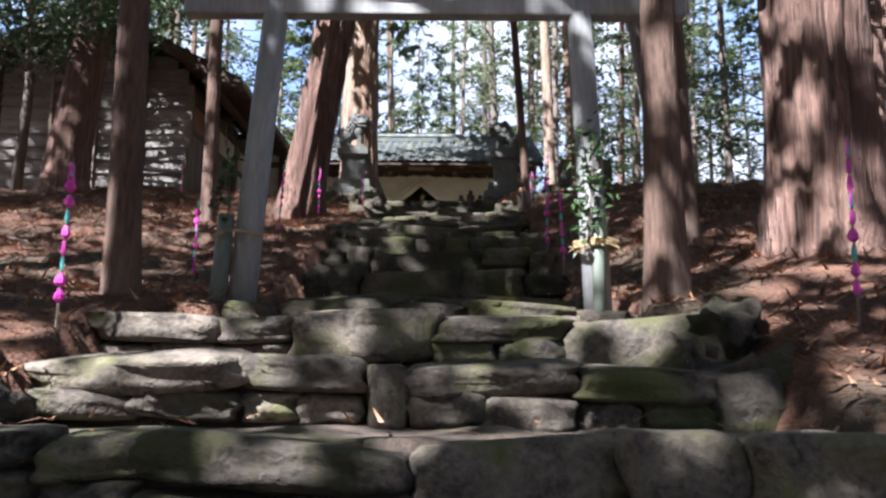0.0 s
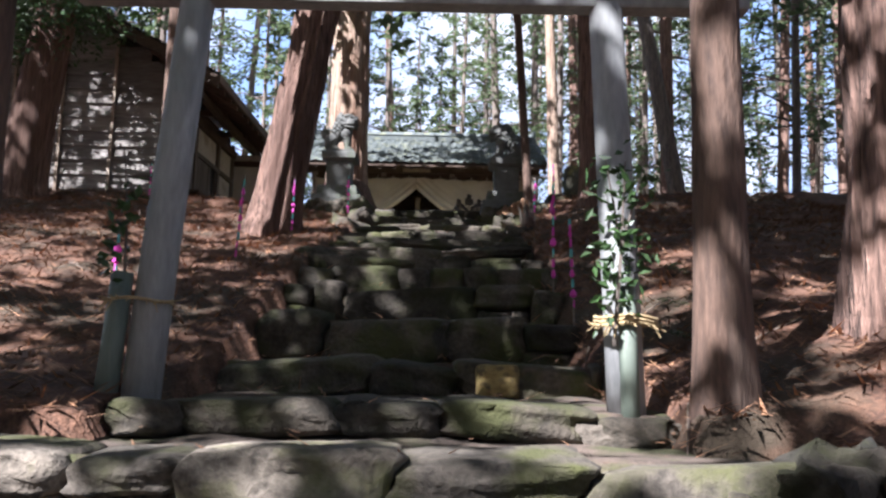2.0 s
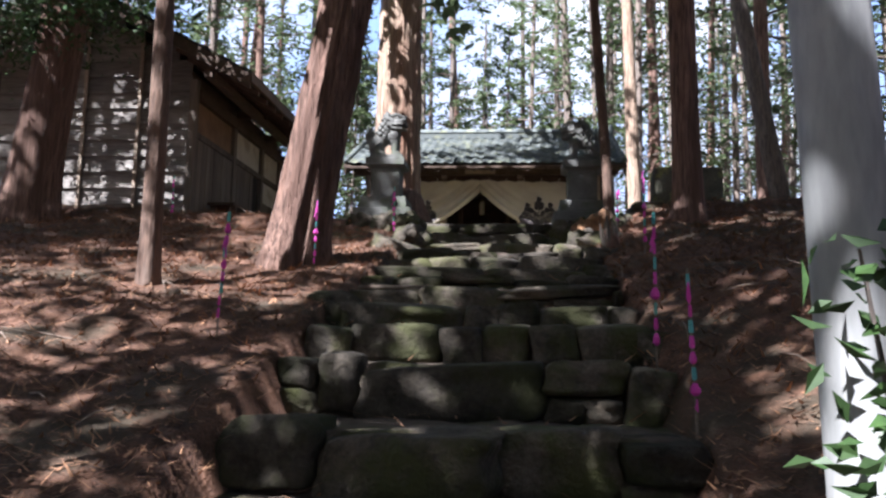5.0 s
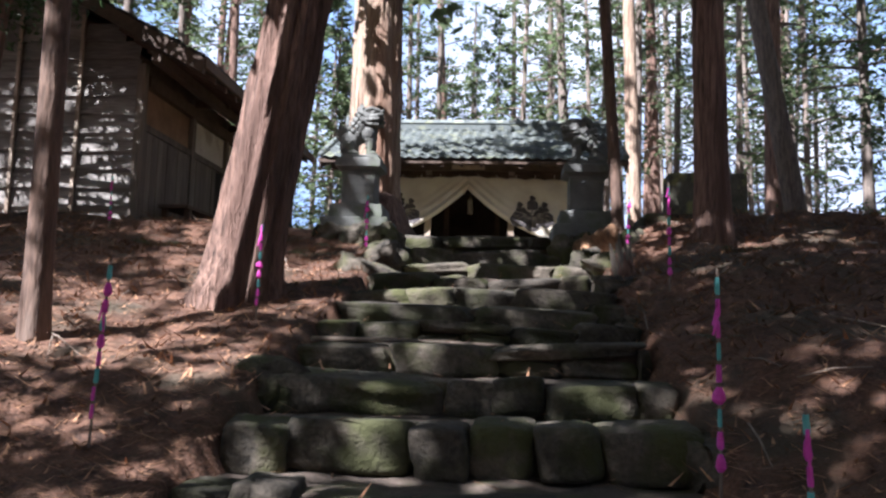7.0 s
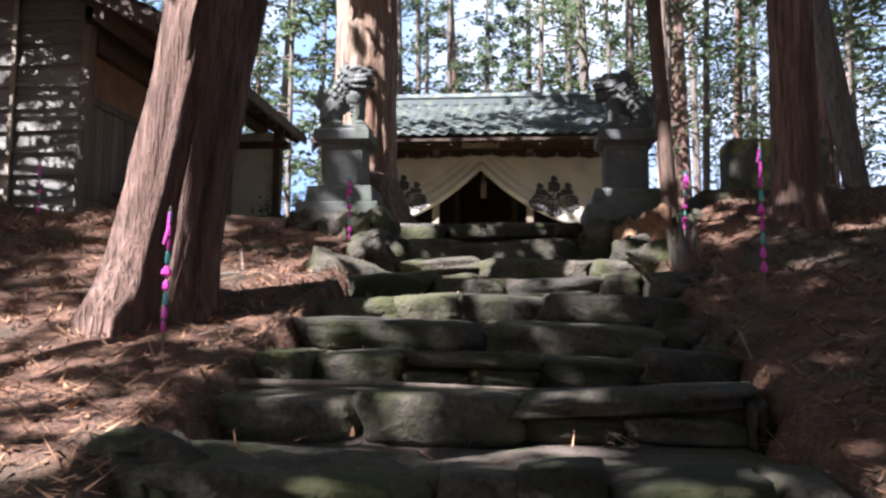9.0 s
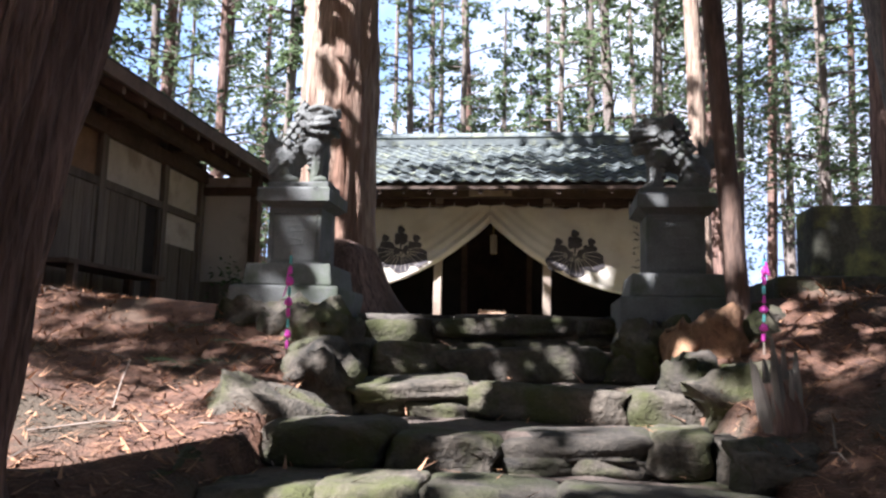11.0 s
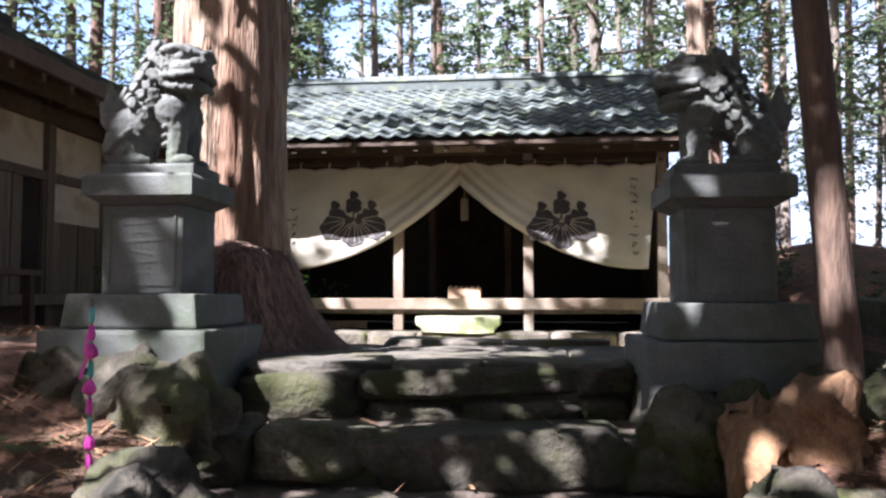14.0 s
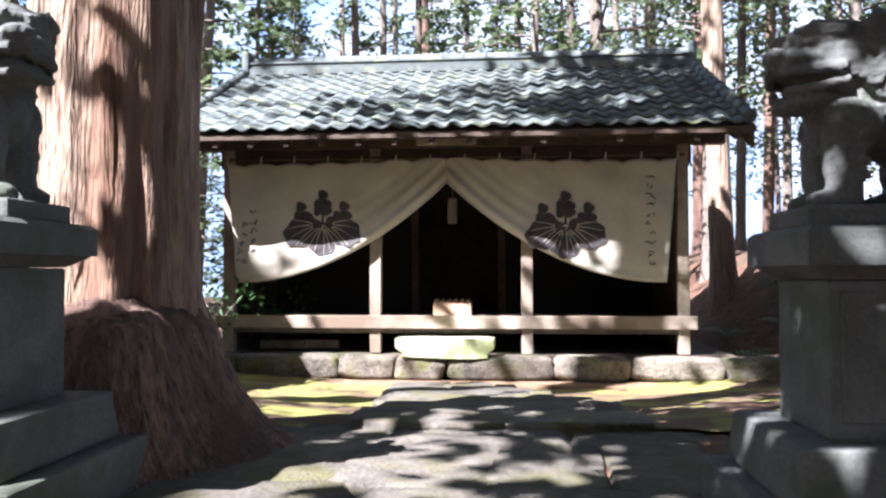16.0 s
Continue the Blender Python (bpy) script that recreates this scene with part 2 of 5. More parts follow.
BLOCKS = [block_mesh("stone", M_STONE, 200 + k, 0.05 + 0.05 * (k % 4) / 3) for k in range(20)]
MOSSY_SHADED = [block_mesh("stone", M_STONE_MOSS_SHADED, 200 + k, 0.05 + 0.05 * (k % 4) / 3) for k in range(20)]
KERBS = [block_mesh("stone", M_STONE, 260 + k, 0.035) for k in range(6)]
PAVERS = [block_mesh("flagstone", M_PAVING, 70 + k, 0.045, 24) for k in range(6)]
BOULDERS = [rock_mesh("boulder", M_STONE_MOSS_SHADED, 30 + k, 6, 0.3, 0.45) for k in range(5)]
WARM = [rock_mesh("rock", M_STONE_WARM, 50 + k, 6, 0.34, 0.45) for k in range(2)]

# nosings of the stone steps: y and z of each upper edge
STEPS = [(0.3, 0.17), (0.75, 0.4), (1.2, 0.63), (1.68, 0.85), (2.14, 1.07), (2.6, 1.29), (3.27, 1.52), (3.75, 1.73), (4.5, 1.845), (5.93, 2.02),
         (6.82, 2.31), (7.7, 2.61), (8.35, 2.83), (8.95, 3.01), (9.68, 3.19), (10.2, 3.33), (10.8, 3.47), (11.4, 3.63), (12.1, 3.81),
         (12.85, 4.0), (13.5, 4.2), (14.05, 4.42)]


def slope(y):
    return float(np.interp(y, [-30, 0] + [s[0] for s in STEPS] + [16, 18, 19.8, 26, 40, 90, 400], [-1.5, 0.02] + [s[1] for s in STEPS] + [4.38, 4.15, 3.98, 4.1, 4.2, 0.5, -6]))


def smooth01(v):
    v = min(max(v, 0.0), 1.0)
    return v * v * (3 - 2 * v)


def stair_side(y):
    return (-1.5, 1.36) if y < 4.2 else (-1.12, 1.02) if y < 12.8 else (-1.2, 0.95)


def ground(x, y, rough=True):
    z = slope(y)
    lo, hi = stair_side(y)
    out = max(lo - x, x - hi, 0.0)
    z += 0.05 * min(out, 4.0)
    if x > 0:
        z += 0.2 * smooth01((out - 0.1) / 1.0) * smooth01((y - 2) / 2) * smooth01((16.5 - y) / 3)
    if rough:
        k = smooth01(out / 1.2) if y < 13.8 else smooth01((abs(x + 0.6) - 1.2) / 2)
        z += k * (0.12 * noise.noise(Vector((x * 0.7, y * 0.7, 1.0))) + 0.05 * noise.noise(Vector((x * 2.3, y * 2.3, 5.0))) + 0.035 * noise.noise(Vector((x * 6, y * 6, 9.0))))
    if x > 2.0 and y > 20.5:                                   # bank behind the hall
        z += 1.3 * smooth01((x - 2.2) / 2.5) * smooth01((y - 20.5) / 3.5)
    if -0.2 < y < 14.9 and lo - 0.1 < x < hi + 0.1:            # bed of the steps
        z -= 0.5 * smooth01((min(x - lo, hi - x) + 0.1) / 0.2) * smooth01((14.9 - y) / 0.5)
    return z


def graded(lo, a, b, hi, fine, coarse=1.35):
    inner = list(np.arange(a, b + 1e-6, fine))
    left, right, d = [], [], fine
    p = a
    while p > lo:
        d *= coarse
        p -= d
        left.append(p)
    p, d = b, fine
    while p < hi:
        d *= coarse
        p += d
        right.append(p)
    return left[::-1] + inner + right


gx, gy = graded(-500, -9, 7, 500, 0.13), graded(-300, 0, 19, 600, 0.13)
verts = [(x, y, ground(x, y)) for y in gy for x in gx]
w = len(gx)
faces = [(j * w + i, j * w + i + 1, (j + 1) * w + i + 1, (j + 1) * w + i) for j in range(len(gy) - 1) for i in range(w - 1)]
me = bpy.data.meshes.new("ground")
me.from_pydata(verts, [], faces)
me.materials.append(M_GROUND)
me.shade_smooth()
tagged(new("ground", me), "reddish brown forest floor of dry cedar needles", "ground", "", "structure")

# ---- pale hazy sky far behind the wood ----
m = bpy.data.materials.new("hazy_sky")
m.use_nodes = True
hz = m.node_tree
hz.nodes.remove(hz.nodes["Principled BSDF"])
glow, cloud, tint = hz.nodes.new("ShaderNodeEmission"), hz.nodes.new("ShaderNodeTexNoise"), hz.nodes.new("ShaderNodeValToRGB")
cloud.inputs["Scale"].default_value, cloud.inputs["Detail"].default_value = 0.035, 5
where = hz.nodes.new("ShaderNodeTexCoord")
hz.links.new(where.outputs["Object"], cloud.inputs["Vector"])
hz.links.new(cloud.outputs[0], tint.inputs[0])
tint.color_ramp.elements[0].position, tint.color_ramp.elements[1].position = 0.4, 0.62
tint.color_ramp.elements[0].color, tint.color_ramp.elements[1].color = (0.42, 0.60, 0.95, 1), (0.92, 0.95, 1.0, 1)
hz.links.new(tint.outputs[0], glow.inputs[0])
glow.inputs[1].default_value = 0.36
hz.links.new(glow.outputs[0], hz.nodes["Material Output"].inputs[0])
bm = bmesh.new()
rows = []
for zz in (-12, 20, 75):
    rows.append([bm.verts.new((120 * math.sin(radians(a)), 10 + 120 * math.cos(radians(a)), zz)) for a in range(-80, 81, 5)])
for a, b in zip(rows, rows[1:]):
    for k in range(len(a) - 1):
        bm.faces.new((a[k], a[k + 1], b[k + 1], b[k]))
tagged(new("backdrop", mesh_of("backdrop", bm, m, True)), "pale hazy sky beyond the trees", "sky", "", "structure")

# ---- stone steps: every step is a thing of its own, a course of worn stones and a trodden earth tread ----
rng = random.Random(4)
for i, (y, z) in enumerate(STEPS):
    lo, hi = stair_side(y)
    nxt = STEPS[i + 1][0] if i + 1 < len(STEPS) else y + 1.6
    rise = z - (STEPS[i - 1][1] if i else 0.05)
    st = thing("stone_step", "rough step of worn mossy field stones with a trodden earth tread", "step", (0, y, z), "stone steps of the path", "structure")
    bm = bmesh.new()
    nx, ny = 26, 6
    grid = [[bm.verts.new((lo + (hi - lo) * a / nx, 0.10 + (nxt - y + 0.12) * b / ny,
                           -0.025 + 0.03 * noise.noise(Vector((a * 0.35, b * 0.5, i * 7.0))))) for a in range(nx + 1)] for b in range(ny + 1)]
    for b in range(ny):
        for a in range(nx):
            bm.faces.new((grid[b][a], grid[b][a + 1], grid[b + 1][a + 1], grid[b + 1][a]))
    edge = [v for v in grid[0]]
    low = [bm.verts.new((v.co.x, 0.12, -rise - 0.25)) for v in edge]
    for a in range(nx):
        bm.faces.new((edge[a], low[a], low[a + 1], edge[a + 1]))
    part("tread", bm, M_EARTH, st, smooth=True)
    x = lo - 0.06
    while x < hi:
        wd = rng.choice((0.18, 0.26, 0.34, 0.46, 0.6, 0.85) if y < 4.2 else (0.28, 0.42, 0.55, 0.7, 0.95)) * rng.uniform(0.85, 1.15)
        wd = min(wd, hi + 0.06 - x) if hi + 0.06 - x < wd + 0.15 else wd
        full = min(rise, 0.3) + 0.03
        layers = [(0.0, full)]
        if rng.random() < (0.5 if y < 4.2 else 0.22 if rise > 0.19 else 0.08):
            cut = full * rng.uniform(0.42, 0.6)
            layers = [(0.0, cut), (cut, full - cut)]
        lift, fore = rng.uniform(-0.03, 0.025), rng.uniform(-0.06, 0.06)
        for top, hh in layers:
            pieces = [(x, wd)] if top == 0 or wd < 0.45 else [(x, wd * 0.48), (x + wd * 0.48, wd * 0.52)]
            for a, b in pieces:
                m = pose(a + b / 2, 0.16 + fore + 0.02 * (top > 0) + rng.uniform(-0.012, 0.012), lift - top - hh / 2, rng.uniform(-7, 7), rng.uniform(-4.5, 4.5), rng.uniform(-8, 8))
                # from y 4.2 up the stones carry moss and shade in their colour
                part("stone", rng.choice(BLOCKS if y < 4.2 else MOSSY_SHADED), None, st, at=m @ Matrix.Diagonal((b * 1.02, rng.uniform(0.32, 0.4), hh * 1.04, 1)))
        x += wd

# ---- torii ----
torii = thing("torii_gate", "pale grey weathered torii gate with straight legs and crossbeam", "gate", (-0.13, 4.75, 1.75))
for sx, name in ((-1, "leg"), (1, "leg")):
    bx, tx = (-1.02, -0.82) if sx < 0 else (1.07, 0.95)
    leg = part(name, tube([(bx, 0, -0.15), (bx + (tx - bx) * 0.3, 0, 0.75), (tx, 0, 2.55)], [0.083, 0.08, 0.072], 20), M_TORII, torii, smooth=True)
    part("footing", box(bx - 0.26, bx + 0.22, -0.2, 0.2, -0.2, 0.045, 0.03), M_STONE, torii, "rough stone footing")
part("tie_beam", box(-1.42, 1.62, -0.055, 0.055, 1.86, 2.03, 0.012), M_TORII, torii)
bm = bmesh.new()
for a, b in ((-1.75, 0.1), (0.1, 1.95)):
    box(a, b, -0.10, 0.10, 2.42, 2.62, 0.015, bm)
part("top_beam", bm, M_TORII, torii)
part("strut", box(-0.07, 0.07, -0.04, 0.04, 2.03, 2.42, 0.008), M_TORII, torii)
part("bamboo_vase", tube([(-1.15, -0.05, -0.12), (-1.12, -0.05, 0.3), (-1.1, -0.05, 0.62)], [0.052, 0.048, 0.046], 14), M_BAMBOO, torii, "grey-green bamboo vase bound to the leg", True)
part("bamboo_vase", tube([(1.05, -0.135, -0.12), (1.045, -0.13, 0.3), (1.035, -0.125, 0.6)], [0.04, 0.038, 0.037], 14), M_BAMBOO, torii, "grey-green bamboo vase bound to the leg", True)


def rope_coil(cx, cy, cz, r, turns=3, thick=0.009):
    bm = bmesh.new()
    for k in range(turns):
        pts = [(cx + r * math.cos(a), cy + r * math.sin(a), cz + k * thick * 1.7 + 0.006 * math.sin(3 * a)) for a in np.linspace(0, 2 * math.pi, 25)]
        tube(pts, thick, 6, bm)
    rr = random.Random(3)
    for k in range(26):
        a = rr.uniform(0, 6.28)
        p = Vector((cx + r * math.cos(a), cy + r * math.sin(a), cz))
        tube([p, p + Vector((math.cos(a) * 0.035, math.sin(a) * 0.035, rr.uniform(-0.06, 0.02)))], [0.004, 0.002], 4, bm)
    return bm


part("rope", rope_coil(1.05, -0.05, 0.44, 0.128), M_STRAW, torii, "frayed straw rope tied round the leg")
part("rope", rope_coil(-1.03, -0.02, 0.5, 0.135, 1, 0.008), M_STRAW, torii, "thin straw cord tied round the leg")


def leafy(points, count, length, width, spread, seed, droop=0.0):
    """Pointed leaves of two folded halves round the given points."""
    rr = random.Random(seed)
    vs, fs = [], []
    for k in range(count):
        c = Vector(rr.choice(points)) + Vector((rr.gauss(0, 1), rr.gauss(0, 1), rr.gauss(0, 1))) * spread
        d = Vector((rr.gauss(0, 1), rr.gauss(0, 1), rr.gauss(0, 0.7) - droop)).normalized()
        s = d.cross(Vector((rr.gauss(0, 1), rr.gauss(0, 1), rr.gauss(0, 1)))).normalized()
        u = d.cross(s) * 0.12
        le, wi = length * rr.uniform(0.6, 1.3), width * rr.uniform(0.7, 1.2)
        n = len(vs)
        vs += [c, c + d * le * 0.45 + s * wi * 0.5 + u * le, c + d * le, c + d * le * 0.45 - s * wi * 0.5 + u * le]
        fs += [(n, n + 1, n + 2), (n, n + 2, n + 3)]
    return vs, fs


def leaf_mesh(name, data, mat):
    m = bpy.data.meshes.new(name)
    m.from_pydata([tuple(v) for v in data[0]], [], data[1])
    m.materials.append(mat)
    return m


sprig = thing("evergreen_branch", "cut evergreen branches tied to the gate leg", "branch", (0.85, 4.6, 2.0))
stems = [[(0.0, 0, 0.1), (0.02, -0.06, 0.5), (0.03 + 0.08 * k, -0.1, 0.85)] for k in (-1, 0, 1)]
bm = bmesh.new()
for s in stems:
    tube(s, [0.009, 0.007, 0.003], 5, bm)
part("stem", bm, M_BARK_GREY, sprig)
pts = [Vector(s[1]).lerp(Vector(s[2]), t) for s in stems for t in (0, 0.3, 0.6, 0.9)] + [Vector(s[0]).lerp(Vector(s[1]), t) for s in stems for t in (0.5, 0.8)]
part("leaves", leaf_mesh("leaves", leafy(pts, 180, 0.066, 0.031, 0.05, 5), M_BROAD), None, sprig)
sprig2 = thing("evergreen_branch", "drooping evergreen branch tied to the gate leg", "branch", (-1.22, 4.7, 2.3))
part("stem", tube([(0, 0, -0.2), (0, -0.02, 0.3), (-0.03, -0.03, 0.6)], [0.009, 0.006, 0.003], 5), M_BARK_GREY, sprig2)
part("leaves", leaf_mesh("leaves", leafy([(0, -0.06, z * 0.1) for z in range(1, 5)], 45, 0.065, 0.04, 0.04, 6), M_BROAD), None, sprig2)


# ---- ribbon stakes ----
def stake(x, y, height, lean=0.0, seed=0, dull=False):
    rr = random.Random(seed)
    st = thing("ribbon_stake", "thin stake wound with pink and turquoise ribbon", "stake", (x, y, ground(x, y) - 0.03), "ribbon stakes along the steps")
    top = Vector((lean * height, 0, height))
    part("stick", tube([(0, 0, -0.15), top * 0.5, top], [0.007, 0.006, 0.005], 6), M_TWIG, st)
    n = 9
    for k in range(n):
        a, b = 0.18 + 0.8 * k / n, 0.18 + 0.8 * (k + 0.8) / n
        fat = rr.choice((0.011, 0.014, 0.02, 0.024)) if k % 3 != 2 else 0.011
        path = [top * (a + (b - a) * q) for q in (0, 0.25, 0.6, 1)]
        part("ribbon", tube(path, [0.009, fat, fat * 0.9, 0.009], 7, wobble=0.5, seed=seed + k), M_CYAN if k % 3 == 2 else M_PINK, st)
    for k in range(2):
        z = height * rr.uniform(0.7, 0.98)
        bm = bmesh.new()
        d = rr.uniform(-0.03, 0.03)
        off = lean * z
        v = [bm.verts.new(p) for p in ((off + d * 0.2 - 0.006, -0.012, z), (off + d * 0.2 + 0.006, -0.012, z), (off + d + 0.005, -0.02, z - 0.08), (off + d - 0.005, -0.02, z - 0.08))]
        bm.faces.new(v)
        part("ribbon_tail", bm, M_PINK, st)
    return st


for k, (x, y, h, le) in enumerate(((-1.62, 3.56, 0.78, 0.03), (-1.86, 6.1, 0.72, 0.02), (-1.65, 8.0, 0.86, 0.06), (-1.6, 10.1, 0.74, 0.02), (-1.36, 13.0, 0.72, 0.0),
                                   (1.46, 11.1, 0.92, -0.01), (1.07, 7.0, 0.82, -0.05), (1.05, 8.0, 1.02, -0.01), (1.82, 3.56, 0.86, 0.0), (-4.6, 13.7, 0.68, 0.0), (1.43, 13.2, 0.62, 0.03))):
    stake(x, y, h, le, k)


# ---- trees ----
def trunk_mesh(height, r0, r1, flare, seed, lean=(0, 0), sides=28, ridges=0.05, mat=None, bend=0.0):
    """A tapered trunk with root flare and long bark ridges."""
    bm = bmesh.new()
    zs = [-0.35, 0.0, 0.08, 0.18, 0.32, 0.5, 0.7, 0.9] + (list(np.arange(1.1, 6.0, 0.17)) if sides > 30 else list(np.arange(1.2, 6.0, 0.5))) + list(np.arange(6.0, height, 0.8)) + [height]
    rings = []
    for z in zs:
        q = max(z, 0) / height
        r = r1 + (r0 - r1) * (1 - q) ** 0.8
        fl = flare * math.exp(-max(z, 0) / 0.33)
        ring = []
        for k in range(sides):
            a = 2 * math.pi * k / sides
            root = 1 + fl * (0.75 + 0.9 * noise.noise(Vector((math.cos(a) * 1.6 + seed, math.sin(a) * 1.6, 3.0))))
            rid = 1 + ridges * noise.noise(Vector((math.cos(a) * 5 + seed, math.sin(a) * 5, z * 0.35))) + ridges * 0.7 * noise.noise(Vector((math.cos(a) * 9, math.sin(a) * 9 + seed, z * 0.9))) + ridges * 0.5 * noise.noise(Vector((math.cos(a) * 16, math.sin(a) * 16 + seed, z * 2.6)))
            cx, cy = lean[0] * z + bend * math.sin(z * 0.5), lean[1] * z
            ring.append(bm.verts.new((cx + r * root * rid * math.cos(a), cy + r * root * rid * math.sin(a), z)))
        rings.append(ring)
    for a, b in zip(rings, rings[1:]):
        for k in range(sides):
            bm.faces.new((a[k], a[(k + 1) % sides], b[(k + 1) % sides], b[k]))
    bm.faces.new(rings[-1])
    return mesh_of("trunk", bm, mat, True)


def crown_meshes(height, start, radius, seed, boughs, sprays, lean=(0, 0), size=0.23):
    """Limbs that droop from the trunk, and sprays of small pointed leaves along them with gaps between."""
    rr = random.Random(seed)
    bm = bmesh.new()
    vs, fs = [], []
    for k in range(boughs):
        q = (k + rr.random()) / boughs
        z = start + (height - start) * q
        a = rr.uniform(0, 2 * math.pi)
        reach = radius * (1 - q * 0.75) * rr.uniform(0.45, 1.1)
        base = Vector((lean[0] * z, lean[1] * z, z))
        tip = base + Vector((math.cos(a) * reach, math.sin(a) * reach, reach * rr.uniform(-0.25, 0.2)))
        mid = base.lerp(tip, 0.5) + Vector((0, 0, reach * 0.12))
        tube([base, mid, tip], [0.035, 0.022, 0.008], 4, bm, cap=False)
        knots = [rr.uniform(0.3, 1.05) for _ in range(3)]
        for s in range(sprays):
            t = knots[s % 3]
            c = base.lerp(mid, t * 2) if t < 0.5 else mid.lerp(tip, t * 2 - 1)
            c = c + Vector((rr.gauss(0, 1), rr.gauss(0, 1), rr.gauss(-0.2, 0.6))) * (0.10 + 0.07 * reach)
            d0 = Vector((math.cos(a) + rr.gauss(0, 0.6), math.sin(a) + rr.gauss(0, 0.6), rr.gauss(-0.25, 0.45))).normalized()
            side = d0.cross(Vector((rr.gauss(0, 0.5), rr.gauss(0, 0.5), 1))).normalized()
            for f in (-0.8, 0.0, 0.8):
                d = (d0 + side * f).normalized()
                s2 = d.cross(side.cross(d0)).normalized()
                le, wi = size * rr.uniform(0.6, 1.2), size * 0.27
                n = len(vs)
                vs += [c, c + d * le * 0.5 + s2 * wi, c + d * le, c + d * le * 0.5 - s2 * wi]
                fs += [(n, n + 1, n + 2, n + 3)]
    return mesh_of("limbs", bm, M_BARK_GREY), (vs, fs)


def tree(name, label, x, y, height, r0, seed, mat, flare=0.8, lean=(0, 0), start=7.0, radius=2.6, boughs=34, sprays=34, ridges=0.06, sides=28, bend=0.0, leaf=None, group="", size=0.23):
    tr = thing(name, label, "tree", (x, y, ground(x, y) - 0.04), group)
    part("trunk", trunk_mesh(height, r0, r0 * 0.35, flare, seed, lean, sides, ridges, mat, bend), None, tr)
    limbs, leaves = crown_meshes(height, start, radius, seed, boughs, sprays, lean, size)
    part("branching", limbs, None, tr, kind="stuff")
    part("crown", leaf_mesh("crown", leaves, leaf or M_LEAF), None, tr)
    return tr


# crowns above the view are made broad and dense to shade the ground
tree("cedar_tree", "large leaning red-brown cedar with flaking bark beside the steps", -2.0, 10.82, 17, 0.262, 1, M_BARK, 0.55, (0.15, 0.06), 4.7, 3.7, 190, 44, 0.24, 72)
pale_cedar = tree("cedar_tree", "massive pale cedar with peeling sunlit bark beside the lion statue", -1.66, 15.1, 19, 0.34, 2, M_BARK_PALE, 0.95, (-0.006, 0.0), 8.7, 5.0, 90, 42, 0.17, 72)
# dark sleeve added over the trunk flare to give the shade at its foot
part("root_collar", tube([(0, 0, -0.3), (0, -0.02, 0.02), (0, -0.02, 0.15), (0, -0.02, 0.3), (0, -0.01, 0.45), (0, 0, 0.56), (0, 0, 0.64), (0, 0, 0.7)], [1.0, 0.84, 0.71, 0.61, 0.545, 0.50, 0.44, 0.3], 40, wobble=0.26, seed=3), M_BARK, pale_cedar, "dark rough bark sleeve added for the shade at the tree's foot", True)
tree("cedar_tree", "massive reddish cedar on the bank", 2.38, 4.95, 18, 0.3, 3, M_BARK, 0.35, (-0.02, 0), 9.5, 6.2, 130, 60, 0.24, 72)
tree("cedar_tree", "dark cedar leaning before the boarded storehouse", -6.5, 13.3, 17, 0.33, 4, M_BARK, 0.5, (0.12, 0), 11, 3.2, 50, 26, 0.1, 40)
tree("young_cypress", "slim smooth brown trunk beside the torii", 1.26, 4.5, 14, 0.105, 5, M_BARK_SMOOTH, 0.35, (0.0, 0.0), 9, 5.0, 100, 50, 0.02)
tree("young_cypress", "slim dark brown trunk beside the torii", -1.70, 4.4, 14, 0.088, 6, M_BARK_SMOOTH, 0.35, (-0.015, 0.0), 8, 3.8, 120, 40, 0.02)
tree("young_cypress", "slim brown trunk on the needle bank", -2.78, 9.38, 16, 0.082, 7, M_BARK_SMOOTH, 0.4, (-0.005, 0.0), 9.0, 3.1, 60, 30, 0.05)
tree("young_cypress", "slim brown trunk on the bank", 2.1, 6.9, 14, 0.1, 8, M_BARK_SMOOTH, 0.4, (-0.03, 0.0), 9, 6.0, 120, 60, 0.03)
tree("cedar_tree", "dark upright cedar beside the mossy stone", 2.26, 12.9, 17, 0.175, 9, M_BARK, 0.45, (-0.02, 0), 8.5, 6.0, 130, 60, 0.1, 36)
tree("pine_tree", "leaning grey trunk at the edge of the wood", 6.2, 21.0, 16, 0.23, 10, M_BARK_GREY, 0.4, (-0.17, 0), 9)
tree("pine_tree", "pale sunlit slender trunk beside the hall", 3.3, 24.5, 17, 0.19, 11, M_BARK_PALE, 0.4, (-0.03, 0), 9)
tree("young_cypress", "slim leaning trunk beside the statue pedestal", 1.4, 13.58, 13, 0.07, 12, M_BARK_SMOOTH, 0.2, (-0.065, 0.0), 9, 5.6, 110, 60, 0.05)

# the wood round about: four kinds of tree, copied, and one unseen kind that casts shade
kinds = []
for k, (h, r, st, rad, mat) in enumerate(((18, 0.15, 3.6, 2.6, M_BARK_GREY), (16, 0.11, 2.6, 2.4, M_BARK_GREY), (20, 0.18, 4.5, 2.8, M_BARK), (11, 0.07, 0.9, 1.9, M_BARK_GREY))):
    kinds.append(tree("forest_tree", "slender straight conifer of the surrounding wood", -30 - 4 * k, 60, h, r, 40 + k, mat, 0.4, (0.01 * (k - 1), 0), st, rad, 46, 36, 0.06, 14, group="trees of the wood", size=0.14))
shade_kind = tree("forest_tree", "unseen dense-crowned conifer added to shade and dapple the steps", -40, -60, 19, 0.2, 48, M_BARK, 0.4, (0.0, 0), 7.5, 4.4, 100, 19, 0.06, 14, group="trees of the wood")
rr = random.Random(11)
spots = []


